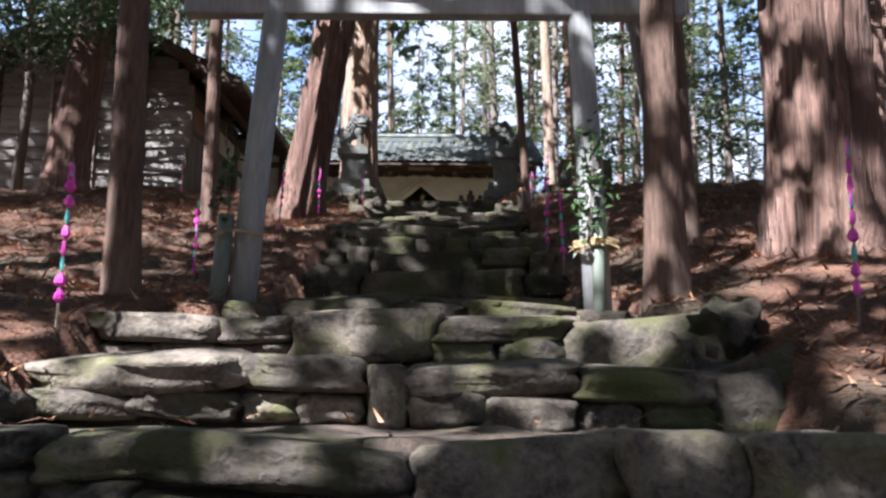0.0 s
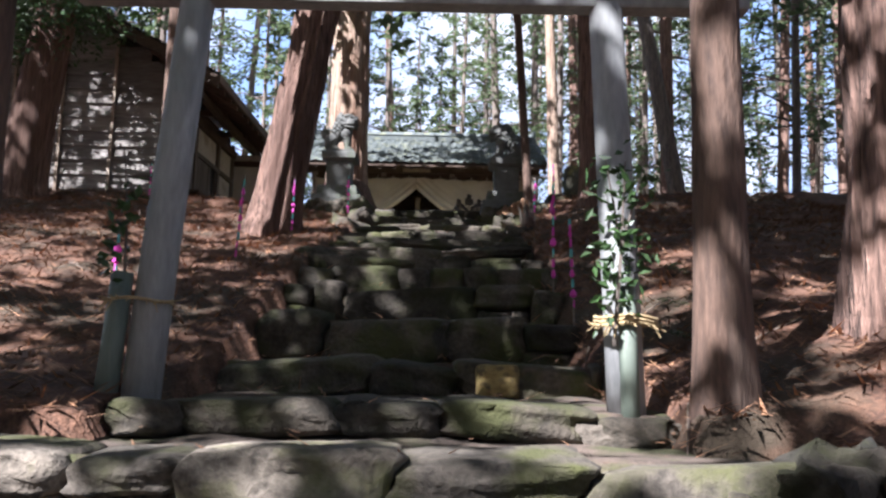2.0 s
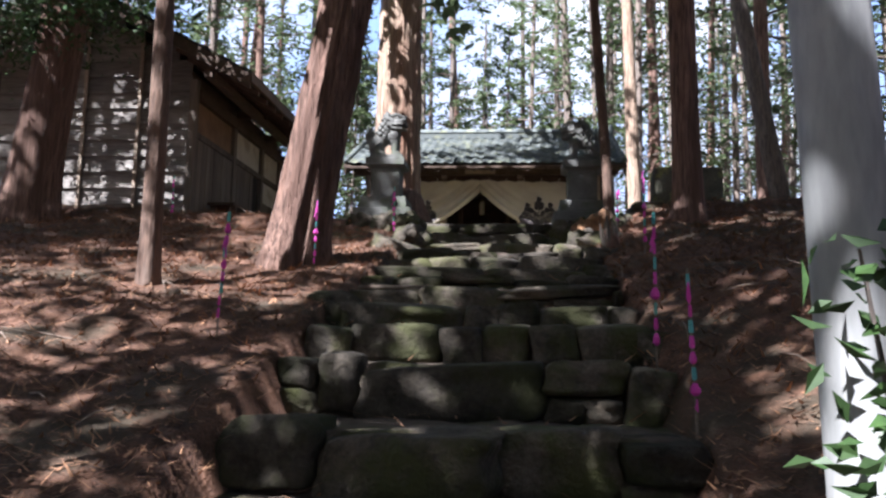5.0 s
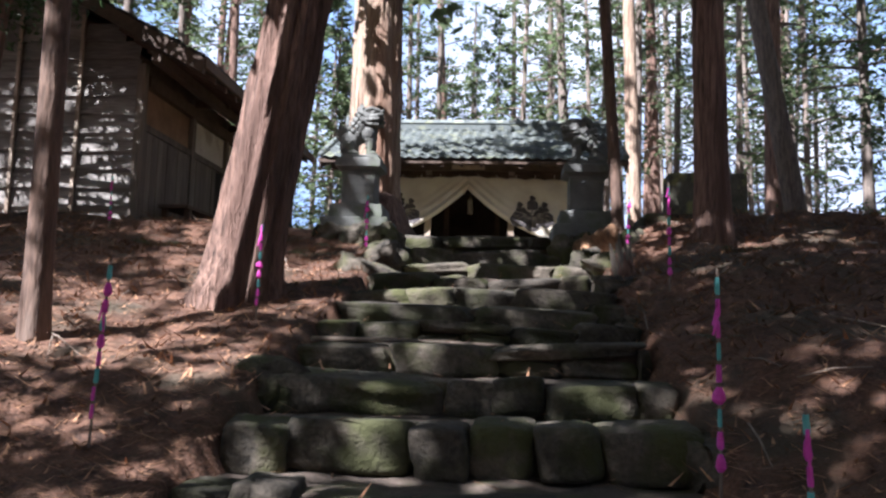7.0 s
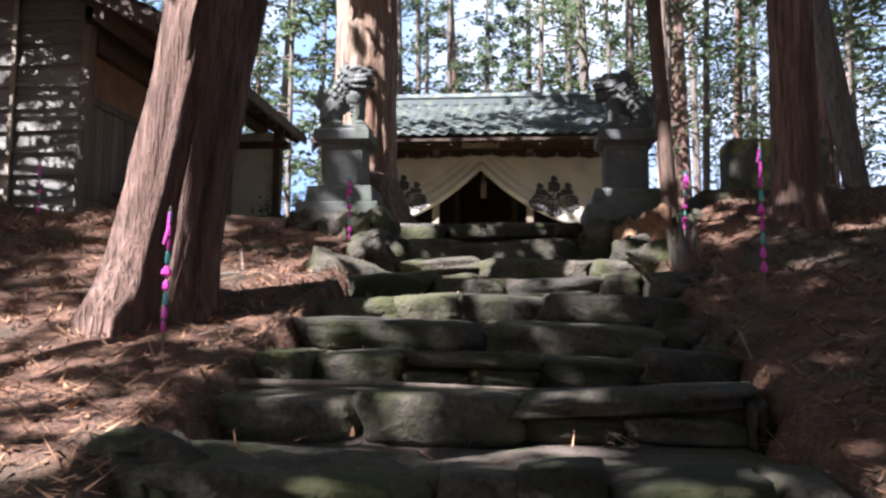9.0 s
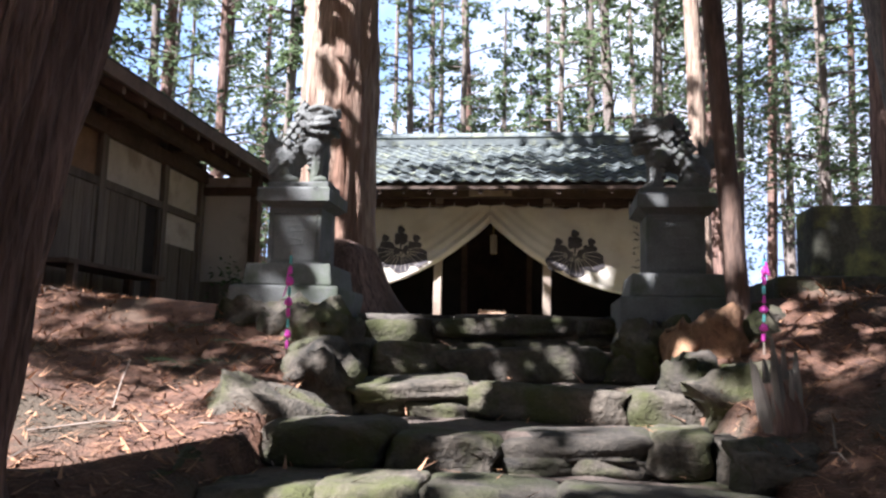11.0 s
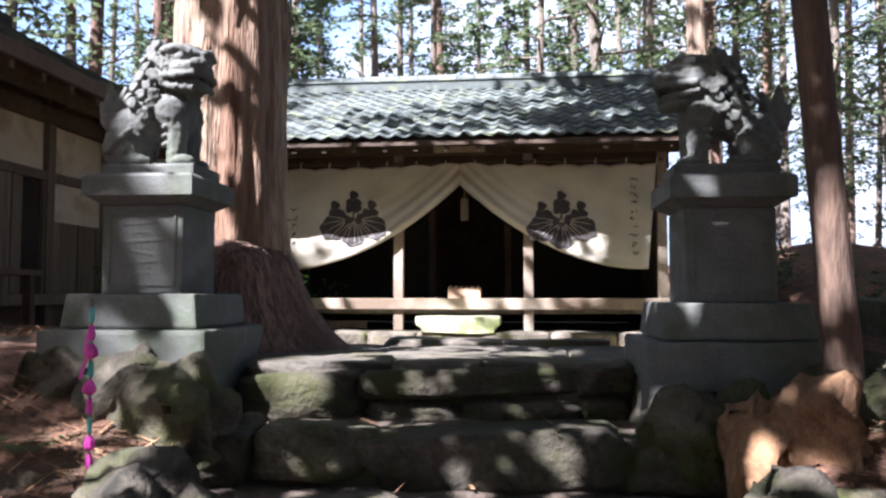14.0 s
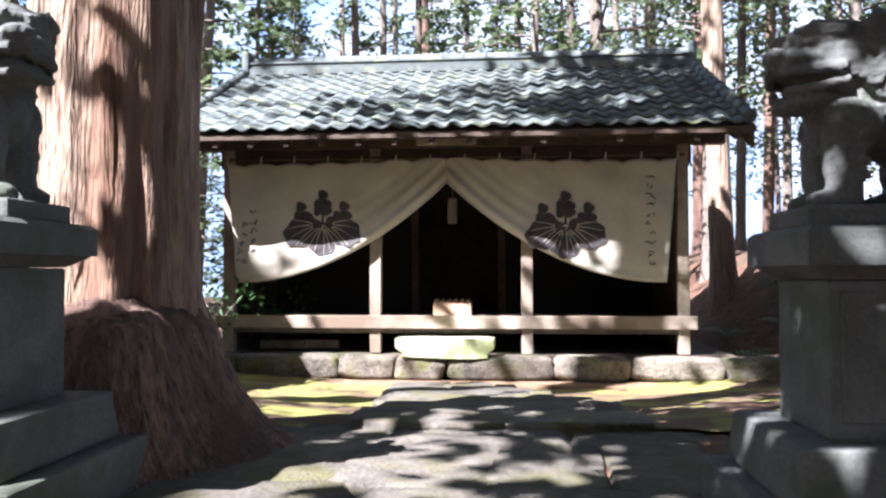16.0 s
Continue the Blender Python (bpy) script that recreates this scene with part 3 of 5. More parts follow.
def free(x, y):
    if -3.4 < x < 2.9 and y < 26 and y > -4.5:
        return False
    if -11.5 < x < -2.5 and 8.0 < y < 22:
        return False
    if -5 < x < 4.5 and 18 < y < 26:
        return False
    if 0 < x < 6.6 and 2 < y < 20.5:
        return False
    # kept clear so the sun gets in between the added shade trees
    if -14 < x < -3 and -10 < y < 11:
        return False
    if -6 < x < 0 and -2 < y < 9:
        return False
    return all((x - a) ** 2 + (y - b) ** 2 > 1.55 ** 2 for a, b in spots)


# unseen trees added where their crowns dapple the sun on steps and banks
for x, y, turn, big in ((-1.8, -3.0, 140, 1.0), (-4.6, 0.9, 250, 1.0), (1.5, -1.6, 60, 1.0), (-13.6, 8.6, 200, 1.0), (-12.0, 14.0, 300, 1.0), (-7.2, -1.4, 80, 0.85),
                        (-6.5, 2.5, 200, 0.88), (-12.9, 5.2, 10, 0.85), (-9.4, 5.9, 55, 0.78), (-6.6, -4.9, 20, 0.75)):
    spots.append((x, y))
    copy_thing(shade_kind, pose(x, y, ground(x, y, False) - 0.1, 0, 0, turn)).scale = (big, big, big)
tries = 0
while len(spots) < 175 and tries < 9000:
    tries += 1
    if len(spots) < 82:
        x, y = rr.uniform(-15, 17), rr.uniform(24, 46)
    elif len(spots) < 120:
        x, y = rr.uniform(3, 22), rr.uniform(4, 30)
    elif len(spots) < 155:
        x, y = rr.uniform(-26, 3), rr.uniform(-22, 6)
    else:
        x, y = rr.uniform(-25, 25), rr.uniform(-18, 50)
    if free(x, y):
        spots.append((x, y))
        s = rr.uniform(0.85, 1.2)
        # spots to the left and rear take the unseen shade kind
        c = copy_thing(shade_kind if x < 3 and y < 8 else rr.choice(kinds), pose(x, y, ground(x, y, False) - 0.1, rr.uniform(-2, 2), rr.uniform(-2, 2), rr.uniform(0, 360)))
        c.scale = (s, s, s)


# dark broadleaved tree before the storehouse, whose boughs hang into the view
bush = thing("evergreen_tree", "dark broadleaved evergreen with low hanging boughs by the storehouse", "tree", (-7.5, 13.7, ground(-7.5, 13.7) - 0.05))
part("trunk", tube([(0, 0, -0.3), (0.1, 0, 2), (-0.1, 0.1, 4), (0, 0, 6)], [0.1, 0.08, 0.06, 0.03], 10), M_BARK_GREY, bush, smooth=True)
ends = [(-2.6, -0.6, 3.3), (-1.4, -0.9, 3.1), (-0.4, -0.6, 3.0), (0.9, -0.2, 3.3), (0.7, 0.2, 3.9), (0.4, 0.6, 4.6), (-1.2, 0.5, 4.6), (-3.2, 0.2, 4.0), (0.7, 0.4, 4.9), (0, 0, 5.6), (0.8, -0.6, 3.9), (0.6, -0.4, 4.9), (0.2, -0.4, 4.6), (-0.6, -0.6, 3.9), (0.6, -0.6, 3.6)]
bm = bmesh.new()
pts = []
for e in ends:
    e = Vector(e) + Vector((2.3, -0.6, -0.2))
    o = Vector((0, 0.05, e.z * 0.75))
    tube([o, o.lerp(e, 0.5) + Vector((0, 0, 0.2)), e], [0.04, 0.025, 0.008], 5, bm)
    pts += [o.lerp(e, q) for q in (0.45, 0.6, 0.75, 0.9, 1.0)]
part("branching", bm, M_BARK_GREY, bush, kind="stuff")
part("crown", leaf_mesh("crown", leafy(pts, 11000, 0.11, 0.055, 0.3, 12, 0.3), M_BROAD), None, bush)

# ---- storehouse ----
BX0, BX1, BY0, BY1, BZ = -8.7, -5.0, 15.1, 19.7, 4.58
RIDGE_X, RIDGE_Z, EAVE_Z = -6.85, 8.25, 6.62
PITCH = (RIDGE_Z - EAVE_Z) / 3.03
store = thing("storehouse", "old storehouse with weathered lap boards, plaster panels and deep eaves", "building", (0, 0, 0))
bm = box(BX0 + 0.04, BX1 - 0.06, BY0 + 0.05, BY1, BZ - 0.5, 7.06)
v = [bm.verts.new(p) for p in ((BX0 + 0.04, BY0 + 0.05, 7.06), (BX1 - 0.06, BY0 + 0.05, 7.06), (RIDGE_X, BY0 + 0.05, RIDGE_Z - 0.03), (BX0 + 0.04, BY1, 7.06), (BX1 - 0.06, BY1, 7.06), (RIDGE_X, BY1, RIDGE_Z - 0.03))]
for f in ((0, 1, 2), (3, 5, 4), (0, 2, 5, 3), (1, 4, 5, 2)):
    bm.faces.new([v[k] for k in f])
part("wall", bm, M_WOOD_DARK, store)
rr = random.Random(8)
cols = [-8.7, -7.68, -6.8, -5.88, -5.03]
z = BZ + 0.02
while z < RIDGE_Z - 0.45:
    for a, b in zip(cols, cols[1:]):
        room = (RIDGE_Z + 0.08 - z - 0.25) / PITCH
        lo, hi = max(a, RIDGE_X - room), min(b, RIDGE_X + room)
        if hi - lo < 0.2:
            continue
        bm = bmesh.new()
        j = [rr.uniform(-0.012, 0.012) for _ in range(4)]
        q = [bm.verts.new(p) for p in ((lo + 0.02, BY0 - 0.035, z + j[0]), (hi - 0.02, BY0 - 0.035, z + j[1]), (hi - 0.02, BY0 + 0.015, z + 0.285), (lo + 0.02, BY0 + 0.015, z + 0.285),
                                       (lo + 0.02, BY0 - 0.015, z + j[0]), (hi - 0.02, BY0 - 0.015, z + j[1]), (hi - 0.02, BY0 + 0.04, z + 0.285), (lo + 0.02, BY0 + 0.04, z + 0.285))]
        for f in ((0, 1, 2, 3), (4, 7, 6, 5), (0, 4, 5, 1), (1, 5, 6, 2), (2, 6, 7, 3), (3, 7, 4, 0)):
            bm.faces.new([q[k] for k in f])
        part("board", bm, M_WOOD_GREY, store)
    z += 0.262
for c in cols[1:-1]:
    part("batten", box(c - 0.025, c + 0.025, BY0 - 0.075, BY0 - 0.03, BZ, RIDGE_Z - 0.12 - abs(c - RIDGE_X) * PITCH, 0.004), M_WOOD_PALE, store, "thin pale batten")
part("corner_post", box(BX1 - 0.05, BX1 + 0.07, BY0 - 0.06, BY0 + 0.07, BZ - 0.15, 6.9, 0.008), M_WOOD_UP, store)
# side with doors
for y in (16.9, 18.45, 19.62):
    part("post", box(BX1 - 0.06, BX1 + 0.06, y - 0.065, y + 0.065, BZ - 0.2, 6.9, 0.008), M_WOOD_UP, store)
part("beam", box(BX1 - 0.05, BX1 + 0.05, BY0 + 0.08, BY1, 5.98, 6.08, 0.006), M_WOOD_UP, store)
part("beam", box(BX1 - 0.07, BX1 + 0.09, BY0 + 0.08, BY1 + 0.2, 6.6, 6.78, 0.008), M_WOOD_DARK, store)
part("sill", box(BX1 - 0.07, BX1 + 0.12, BY0 + 0.08, BY1, BZ + 0.06, BZ + 0.18, 0.008), M_WOOD_UP, store)
part("wall_panel", box(BX1 - 0.06, BX1 - 0.01, BY0 + 0.08, 16.83, 6.08, 6.6), M_BROWN, store, "brown clay wall panel")
part("wall_panel", box(BX1 - 0.06, BX1 - 0.005, 16.97, 18.38, 6.08, 6.6), M_PLASTER, store, "aged white plaster panel")
part("wall_panel", box(BX1 - 0.06, BX1 - 0.005, 18.52, 19.55, 5.55, 6.6), M_PLASTER, store, "aged white plaster panel")
y = BY0 + 0.1
while y < 19.5:
    if 17.85 < y < 18.35:
        y = 18.36
    wd = rr.uniform(0.14, 0.2)
    top = 5.98 if y < 18.4 else 5.55
    part("door_board", box(BX1 - 0.03, BX1 + 0.015 + rr.uniform(0, 0.012), y, y + wd - 0.008, BZ + 0.18, top, 0.003), M_WOOD_UP, store)
    y += wd
# dark sheet fills the opening in place of its shade
part("doorway", box(BX1 - 0.055, BX1 - 0.02, 17.82, 18.38, BZ + 0.18, 5.98), M_INTERIOR_SHADE, store, "near-black sheet for the shade in the open doorway")
# plaster wing beyond the doors
part("wing_wall", box(BX1 - 0.3, -4.2, 19.72, 19.85, BZ - 0.4, 5.12), M_WOOD_UP, store, "dark boarded foot of the wing")
part("wing_wall", box(BX1 - 0.3, -4.2, 19.70, 19.83, 5.12, 6.7), M_PLASTER, store, "aged white plaster wall of the wing")
part("post", box(-4.22, -4.1, 19.66, 19.84, BZ - 0.4, 6.72, 0.008), M_WOOD_DARK, store)
part("beam", box(BX1, -3.95, 19.62, 19.78, 6.42, 6.54, 0.006), M_WOOD_DARK, store)


def slab(a, b, c, d, t):
    """A plate through four corners, t thick downwards."""
    bm = bmesh.new()
    p = [Vector(q) for q in (a, b, c, d)]
    up = [bm.verts.new(q) for q in p]
    dn = [bm.verts.new(q - Vector((0, 0, t))) for q in p]
    bm.faces.new(up)
    bm.faces.new(dn[::-1])
    for k in range(4):
        bm.faces.new((up[k], dn[k], dn[(k + 1) % 4], up[(k + 1) % 4]))
    return bm


FY, BY = 14.35, 20.25
for sx, ex in ((1, -3.82), (-1, -9.88)):
    part("roof", slab((ex, FY, EAVE_Z + 0.12), (ex, BY, EAVE_Z + 0.12), (RIDGE_X, BY, RIDGE_Z + 0.12), (RIDGE_X, FY, RIDGE_Z + 0.12), 0.12), M_SHINGLE, store)
    for k in range(9):
        q = (k + 0.5) / 9
        x0, z0 = ex + (RIDGE_X - ex) * q, EAVE_Z + 0.125 + (RIDGE_Z - EAVE_Z) * q
        part("roof_course", slab(
            (x0 - sx * -0.18, FY - 0.01, z0 - 0.09 + 0.035), (x0 - sx * -0.18, BY, z0 - 0.09 + 0.035), (x0 + sx * -0.18, BY, z0 + 0.1), (x0 + sx * -0.18, FY - 0.01, z0 + 0.1), 0.03), M_SHINGLE, store)
    part("verge_board", slab((ex, FY - 0.03, EAVE_Z + 0.1), (ex, FY + 0.01, EAVE_Z + 0.1), (RIDGE_X, FY + 0.01, RIDGE_Z + 0.1), (RIDGE_X, FY - 0.03, RIDGE_Z + 0.1), 0.2), M_WOOD_DARK, store)
y = FY + 0.1
while y < BY:
    part("rafter", slab((-3.86, y, EAVE_Z + 0.005), (-3.86, y + 0.06, EAVE_Z + 0.005), (-5.05, y + 0.06, EAVE_Z + 0.6), (-5.05, y, EAVE_Z + 0.6), 0.08), M_WOOD_DARK, store)
    y += 0.42
part("eave_board", box(-3.84, -3.79, FY, BY, EAVE_Z - 0.01, EAVE_Z + 0.12), M_WOOD_DARK, store)
part("purlin", box(-4.55, -4.43, FY + 0.05, BY, EAVE_Z + 0.08, EAVE_Z + 0.21), M_WOOD_DARK, store)
for y in (16.9, 18.45):
    part("bracket", box(-5.0, -4.38, y - 0.05, y + 0.05, 6.78, 6.9), M_WOOD_DARK, store)
part("ridge_cap", box(RIDGE_X - 0.16, RIDGE_X + 0.16, FY - 0.02, BY, RIDGE_Z + 0.05, RIDGE_Z + 0.24, 0.03), M_SHINGLE, store)
bench = thing("wooden_bench", "low dark bench along the storehouse wall", "bench", (-4.62, 16.5, ground(-4.62, 16.5)))
part("seat", box(-0.22, 0.22, -1.0, 1.0, 0.38, 0.43, 0.008), M_WOOD_DARK, bench)
for x, y in ((-0.17, -0.85), (0.17, -0.85), (-0.17, 0.85), (0.17, 0.85)):
    part("leg", box(x - 0.04, x + 0.04, y - 0.04, y + 0.04, -0.1, 0.38, 0.005), M_WOOD_DARK, bench)

# ---- worship hall ----
HX0, HX1, HY, HZ = -3.2, 1.9, 20.75, 4.28
hall = thing("worship_hall", "small open-fronted wooden shrine hall with a tiled roof", "building", (0, 0, 0))
px = [HX0, HX0 + 1.7, HX0 + 3.4, HX1]
for x in px:
    part("post", box(x - 0.062, x + 0.062, HY - 0.062, HY + 0.062, HZ, 6.66, 0.01), M_WOOD_PALE, hall, "pale timber post")
for x in px:
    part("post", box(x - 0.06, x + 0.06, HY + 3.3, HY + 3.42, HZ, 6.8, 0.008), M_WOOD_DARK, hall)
part("sill_beam", box(HX0 - 0.13, HX1 + 0.13, HY - 0.115, HY - 0.035, 4.555, 4.70, 0.012), M_WOOD_PALE, hall, "pale front sill beam")
part("sill_beam", box(HX0, HX1, HY - 0.03, HY + 0.04, 4.50, 4.60, 0.006), M_WOOD_UP, hall)
part("lintel", box(HX0 - 0.1, HX1 + 0.1, HY - 0.03, HY + 0.07, 6.37, 6.58, 0.008), M_WOOD_DARK, hall)
part("eave_beam", box(-3.55, 2.35, HY - 0.12, HY + 0.06, 6.58, 6.76, 0.008), M_WOOD_DARK, hall)
# floor, walls and ceiling take a darker brown than the front posts
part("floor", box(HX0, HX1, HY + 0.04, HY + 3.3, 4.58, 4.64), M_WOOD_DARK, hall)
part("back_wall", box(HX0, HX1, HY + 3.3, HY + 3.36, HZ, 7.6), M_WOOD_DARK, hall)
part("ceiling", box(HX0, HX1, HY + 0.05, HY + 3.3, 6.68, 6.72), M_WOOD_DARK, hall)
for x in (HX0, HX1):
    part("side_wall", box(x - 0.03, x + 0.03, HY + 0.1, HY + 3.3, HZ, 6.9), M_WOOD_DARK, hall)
# partition coloured near black with the shade inside the hall
part("inner_screen", box(HX0, -1.25, HY + 1.7, HY + 1.76, 4.64, 6.68), M_INTERIOR_SHADE, hall)
part("inner_screen", box(-0.1, HX1, HY + 1.7, HY + 1.76, 4.64, 6.68), M_INTERIOR_SHADE, hall)
for x in (-1.25, -0.1):
    part("inner_post", box(x - 0.05, x + 0.05, HY + 1.6, HY + 1.7, 4.64, 6.68, 0.006), M_WOOD_DARK, hall)
RX0, RX1, EY, EZ, RY, RZ = -3.62, 2.44, 19.86, 6.62, 22.45, 7.86
part("roof_deck", slab((RX0, EY - 0.01, EZ), (RX1, EY - 0.01, EZ), (RX1, RY, RZ), (RX0, RY, RZ), 0.06), M_WOOD_DARK, hall)
part("roof_deck", slab((RX0, 2 * RY - EY, EZ), (RX1, 2 * RY - EY, EZ), (RX1, RY, RZ), (RX0, RY, RZ), 0.06), M_WOOD_DARK, hall)
for x in np.arange(RX0 + 0.15, RX1, 0.38):
    part("rafter", slab((x, EY + 0.03, EZ - 0.05), (x + 0.055, EY + 0.03, EZ - 0.05), (x + 0.055, HY, EZ + 0.365), (x, HY, EZ + 0.365), 0.075), M_WOOD_DARK, hall)
part("fascia", box(RX0 + 0.02, RX1 - 0.02, EY + 0.12, EY + 0.16, EZ - 0.05, EZ + 0.02, 0.004), M_WOOD_DARK, hall)
for x in (RX0 + 0.02, RX1 - 0.05):
    part("verge_board", slab((x, EY, EZ - 0.02), (x + 0.035, EY, EZ - 0.02), (x + 0.035, RY, RZ - 0.02), (x, RY, RZ - 0.02), 0.2), M_WOOD_DARK, hall)
# gables
for x in (HX0, HX1):
    bm = bmesh.new()
    vv = [[bm.verts.new((x + d, *p)) for p in ((HY, 6.6), (2 * RY - HY, 6.6), (RY, RZ - 0.1))] for d in (-0.02, 0.02)]
    bm.faces.new(vv[0])
    bm.faces.new(vv[1][::-1])
    part("gable", bm, M_WOOD_DARK, hall)
# tiles of the front slope
NC, NR = 28, 11
tw = (RX1 - RX0 - 0.24) / NC
run = math.hypot(RY - EY, RZ - EZ) / NR
angle = math.degrees(math.atan2(RZ - EZ, RY - EY))


def tile_bm(w_, l_, bm=None, m=None):
    """One S-shaped pan tile, its nose thick, its tail tucked under the next."""
    bm = bm or bmesh.new()
    m = m or Matrix()
    n = 8
    prof = [(w_ * 1.08 * (k / n - 0.5), 0.018 * math.sin(2 * math.pi * (k / n + 0.12)) + 0.008) for k in range(n + 1)]
    rows = []
    for y, dz in ((-0.03, 0.03), (l_ * 1.05, 0.0)):
        rows.append([bm.verts.new(m @ Vector((x, y, z + dz))) for x, z in prof])
    nose = [bm.verts.new(m @ Vector((x, -0.024, z + 0.006))) for x, z in prof]
    for k in range(n):
        bm.faces.new((rows[0][k], rows[0][k + 1], rows[1][k + 1], rows[1][k]))
        bm.faces.new((nose[k], nose[k + 1], rows[0][k + 1], rows[0][k]))
    return bm


tile_me = mesh_of("tile", tile_bm(tw, run), M_TILE, True)
rr = random.Random(2)
for r in range(NR):
    for c in range(NC):
        x = RX0 + 0.12 + (c + 0.5) * tw
        y, z = EY + (RY - EY) * r / NR, EZ + (RZ - EZ) * r / NR + 0.035
        part("roof_tile", tile_me, None, hall, at=pose(x, y - 0.02, z + rr.uniform(-0.004, 0.004), angle + rr.uniform(-0.6, 0.6), rr.uniform(-0.8, 0.8), rr.uniform(-0.6, 0.6)))
bm = bmesh.new()
for r in range(NR):
    for c in range(NC):
        tile_bm(tw, run, bm, pose(RX0 + 0.12 + (c + 0.5) * tw, 2 * RY - EY - (RY - EY) * r / NR + 0.02, EZ + (RZ - EZ) * r / NR + 0.035, 0, 0, 180) @ pose(0, 0, 0, angle))
part("rear_tiles", bm, M_TILE, hall, kind="stuff", smooth=True)
for x in (RX0 + 0.06, RX1 - 0.06):
    for r in range(NR):
        y0, z0 = EY - 0.03 + (RY - EY) * r / NR, EZ + (RZ - EZ) * r / NR + 0.08
        y1, z1 = y0 + (RY - EY) / NR * 1.04, z0 + (RZ - EZ) / NR * 1.04
        part("verge_tile", tube([(x, y0, z0 + 0.012), (x, y1, z1)], [0.066, 0.057], 12), M_TILE, hall, smooth=True)
for k, (hw, z0, z1) in enumerate(((0.17, RZ + 0.0, RZ + 0.09), (0.14, RZ + 0.09, RZ + 0.15), (0.16, RZ + 0.15, RZ + 0.18))):
    part("ridge_course", box(RX0 + 0.1, RX1 - 0.1, RY - hw, RY + hw, z0, z1 - 0.004, 0.006), M_TILE, hall)
n = 20
for k in range(n):
    a = RX0 + 0.1 + (RX1 - RX0 - 0.2) * k / n
    b = a + (RX1 - RX0 - 0.2) / n
    part("ridge_tile", tube([(a, RY, RZ + 0.19), (b - 0.02, RY, RZ + 0.19), (b, RY, RZ + 0.19)], [0.083, 0.083, 0.092], 14), M_TILE, hall, smooth=True)
for x in (RX0 + 0.06, RX1 - 0.06):
    part("ridge_end_tile", box(x - 0.05, x + 0.05, RY - 0.2, RY + 0.2, RZ - 0.02, RZ + 0.33, 0.04), M_TILE, hall)
part("name_board", box(-1.02, -0.35, HY - 0.2, HY - 0.17, 6.59, 6.68, 0.006), M_WOOD_PALE, hall, "small pale board under the eave")
part("hanging_tag", box(-0.71, -0.6, HY + 0.3, HY + 0.33, 5.75, 6.05, 0.01), M_WOOD_UP, hall, "hanging wooden tag")
part("tag_cord", tube([(-0.655, HY + 0.315, 6.05), (-0.655, HY + 0.315, 6.68)], 0.006, 6), M_STRAW, hall)

# plinth of squared stones under the hall
pl = thing("hall_plinth", "low plinth of mossy squared stones under the hall", "plinth", (0, 0, 0), "", "structure")
part("core", box(-3.5, 2.45, HY - 0.2, HY + 3.9, 3.9, HZ - 0.012), M_EARTH, pl)
x = -3.55
rr = random.Random(21)
while x < 2.5:
    wd = rr.uniform(0.45, 1.15)
    part("stone", KERBS[rr.randrange(6)], None, pl, at=pose(x + wd / 2, HY - 0.3, HZ - 0.12, rr.uniform(-1.5, 1.5), rr.uniform(-1, 1), rr.uniform(-1.5, 1.5)) @ Matrix.Diagonal((wd * 0.99, 0.36, 0.25, 1)))
    x += wd
bm = box(-3.4, 2.7, HY - 0.75, HY - 0.42, 3.88, 4.03, 0.02)
part("kerb", bm, M_BROWN, pl, "reddish earth kerb before the plinth")

step_block = thing("stone_block", "pale mossy stone block used as a step before the hall", "step", (-0.68, HY - 0.34, HZ - 0.005))
bm = bmesh.new()
bmesh.ops.create_cube(bm, size=1, matrix=Matrix.Diagonal((1.04, 0.34, 0.2, 1)) @ Matrix.Translation((0, 0, 0.5)))
bmesh.ops.subdivide_edges(bm, edges=bm.edges[:], cuts=3, use_grid_fill=True)
for v in bm.verts:
    if v.co.z < 0.08:
        v.co.x *= 0.88
    v.co += Vector((noise.noise(v.co * 4), noise.noise(v.co * 4 + Vector((7, 0, 0))), noise.noise(v.co * 4 + Vector((0, 7, 0))))) * 0.016
part("block", bm, M_STEP_STONE, step_block, smooth=False)

off = thing("offertory_box", "small pale wooden offertory box on the hall floor", "box", (-0.66, HY + 0.45, 4.64))
part("body", box(-0.22, 0.22, -0.14, 0.14, 0, 0.2, 0.006), M_BOX, off)
for k in range(6):
    part("slat", box(-0.21 + k * 0.075, -0.18 + k * 0.075, -0.12, 0.12, 0.2, 0.225, 0.003), M_BOX, off)
for k, (x, y, l) in enumerate(((-2.65, HY + 0.3, 0.55), (-2.25, HY + 0.35, 0.5), (-2.5, HY + 0.45, 0.6))):
    p = thing("loose_plank", "pale offcut of timber stored under the hall floor", "plank", (x, y, HZ + 0.01), "offcuts under the floor", rz=6 * k - 5)
    part("plank", box(-l / 2, l / 2, -0.05, 0.05, 0, 0.1, 0.006), M_WOOD_PALE, p)

# ---- curtain ----
CX, CTOP, CAPEX, CBOT = -0.68, 6.43, 6.17, 5.07


def cloth_y(x, z):
    """Depth of the cloth's folds, gathered towards the tie above the middle."""
    u = abs(x - CX) / 2.5
    h = max(z - edge_z(x), 0.0)
    f = 0.022 * math.sin(36 * h + 5 * u) * math.exp(-h / 0.3) * max(1 - u, 0.0) ** 0.5 + 0.008 * math.sin(11 * h + 9 * u)
    g = 0.05 * math.exp(-((z - edge_z(x)) / 0.16) ** 2) * (1 - u) ** 0.5 if u < 1 else 0
    return HY - 0.16 + f - g * 0.8 - 0.012 * math.sin(9 * x + 2 * z)


def edge_z(x):
    u = min(abs(x - CX) / 2.45, 1.0)
    return CAPEX - (CAPEX - CBOT) * (1 - (1 - u) ** 2.1)


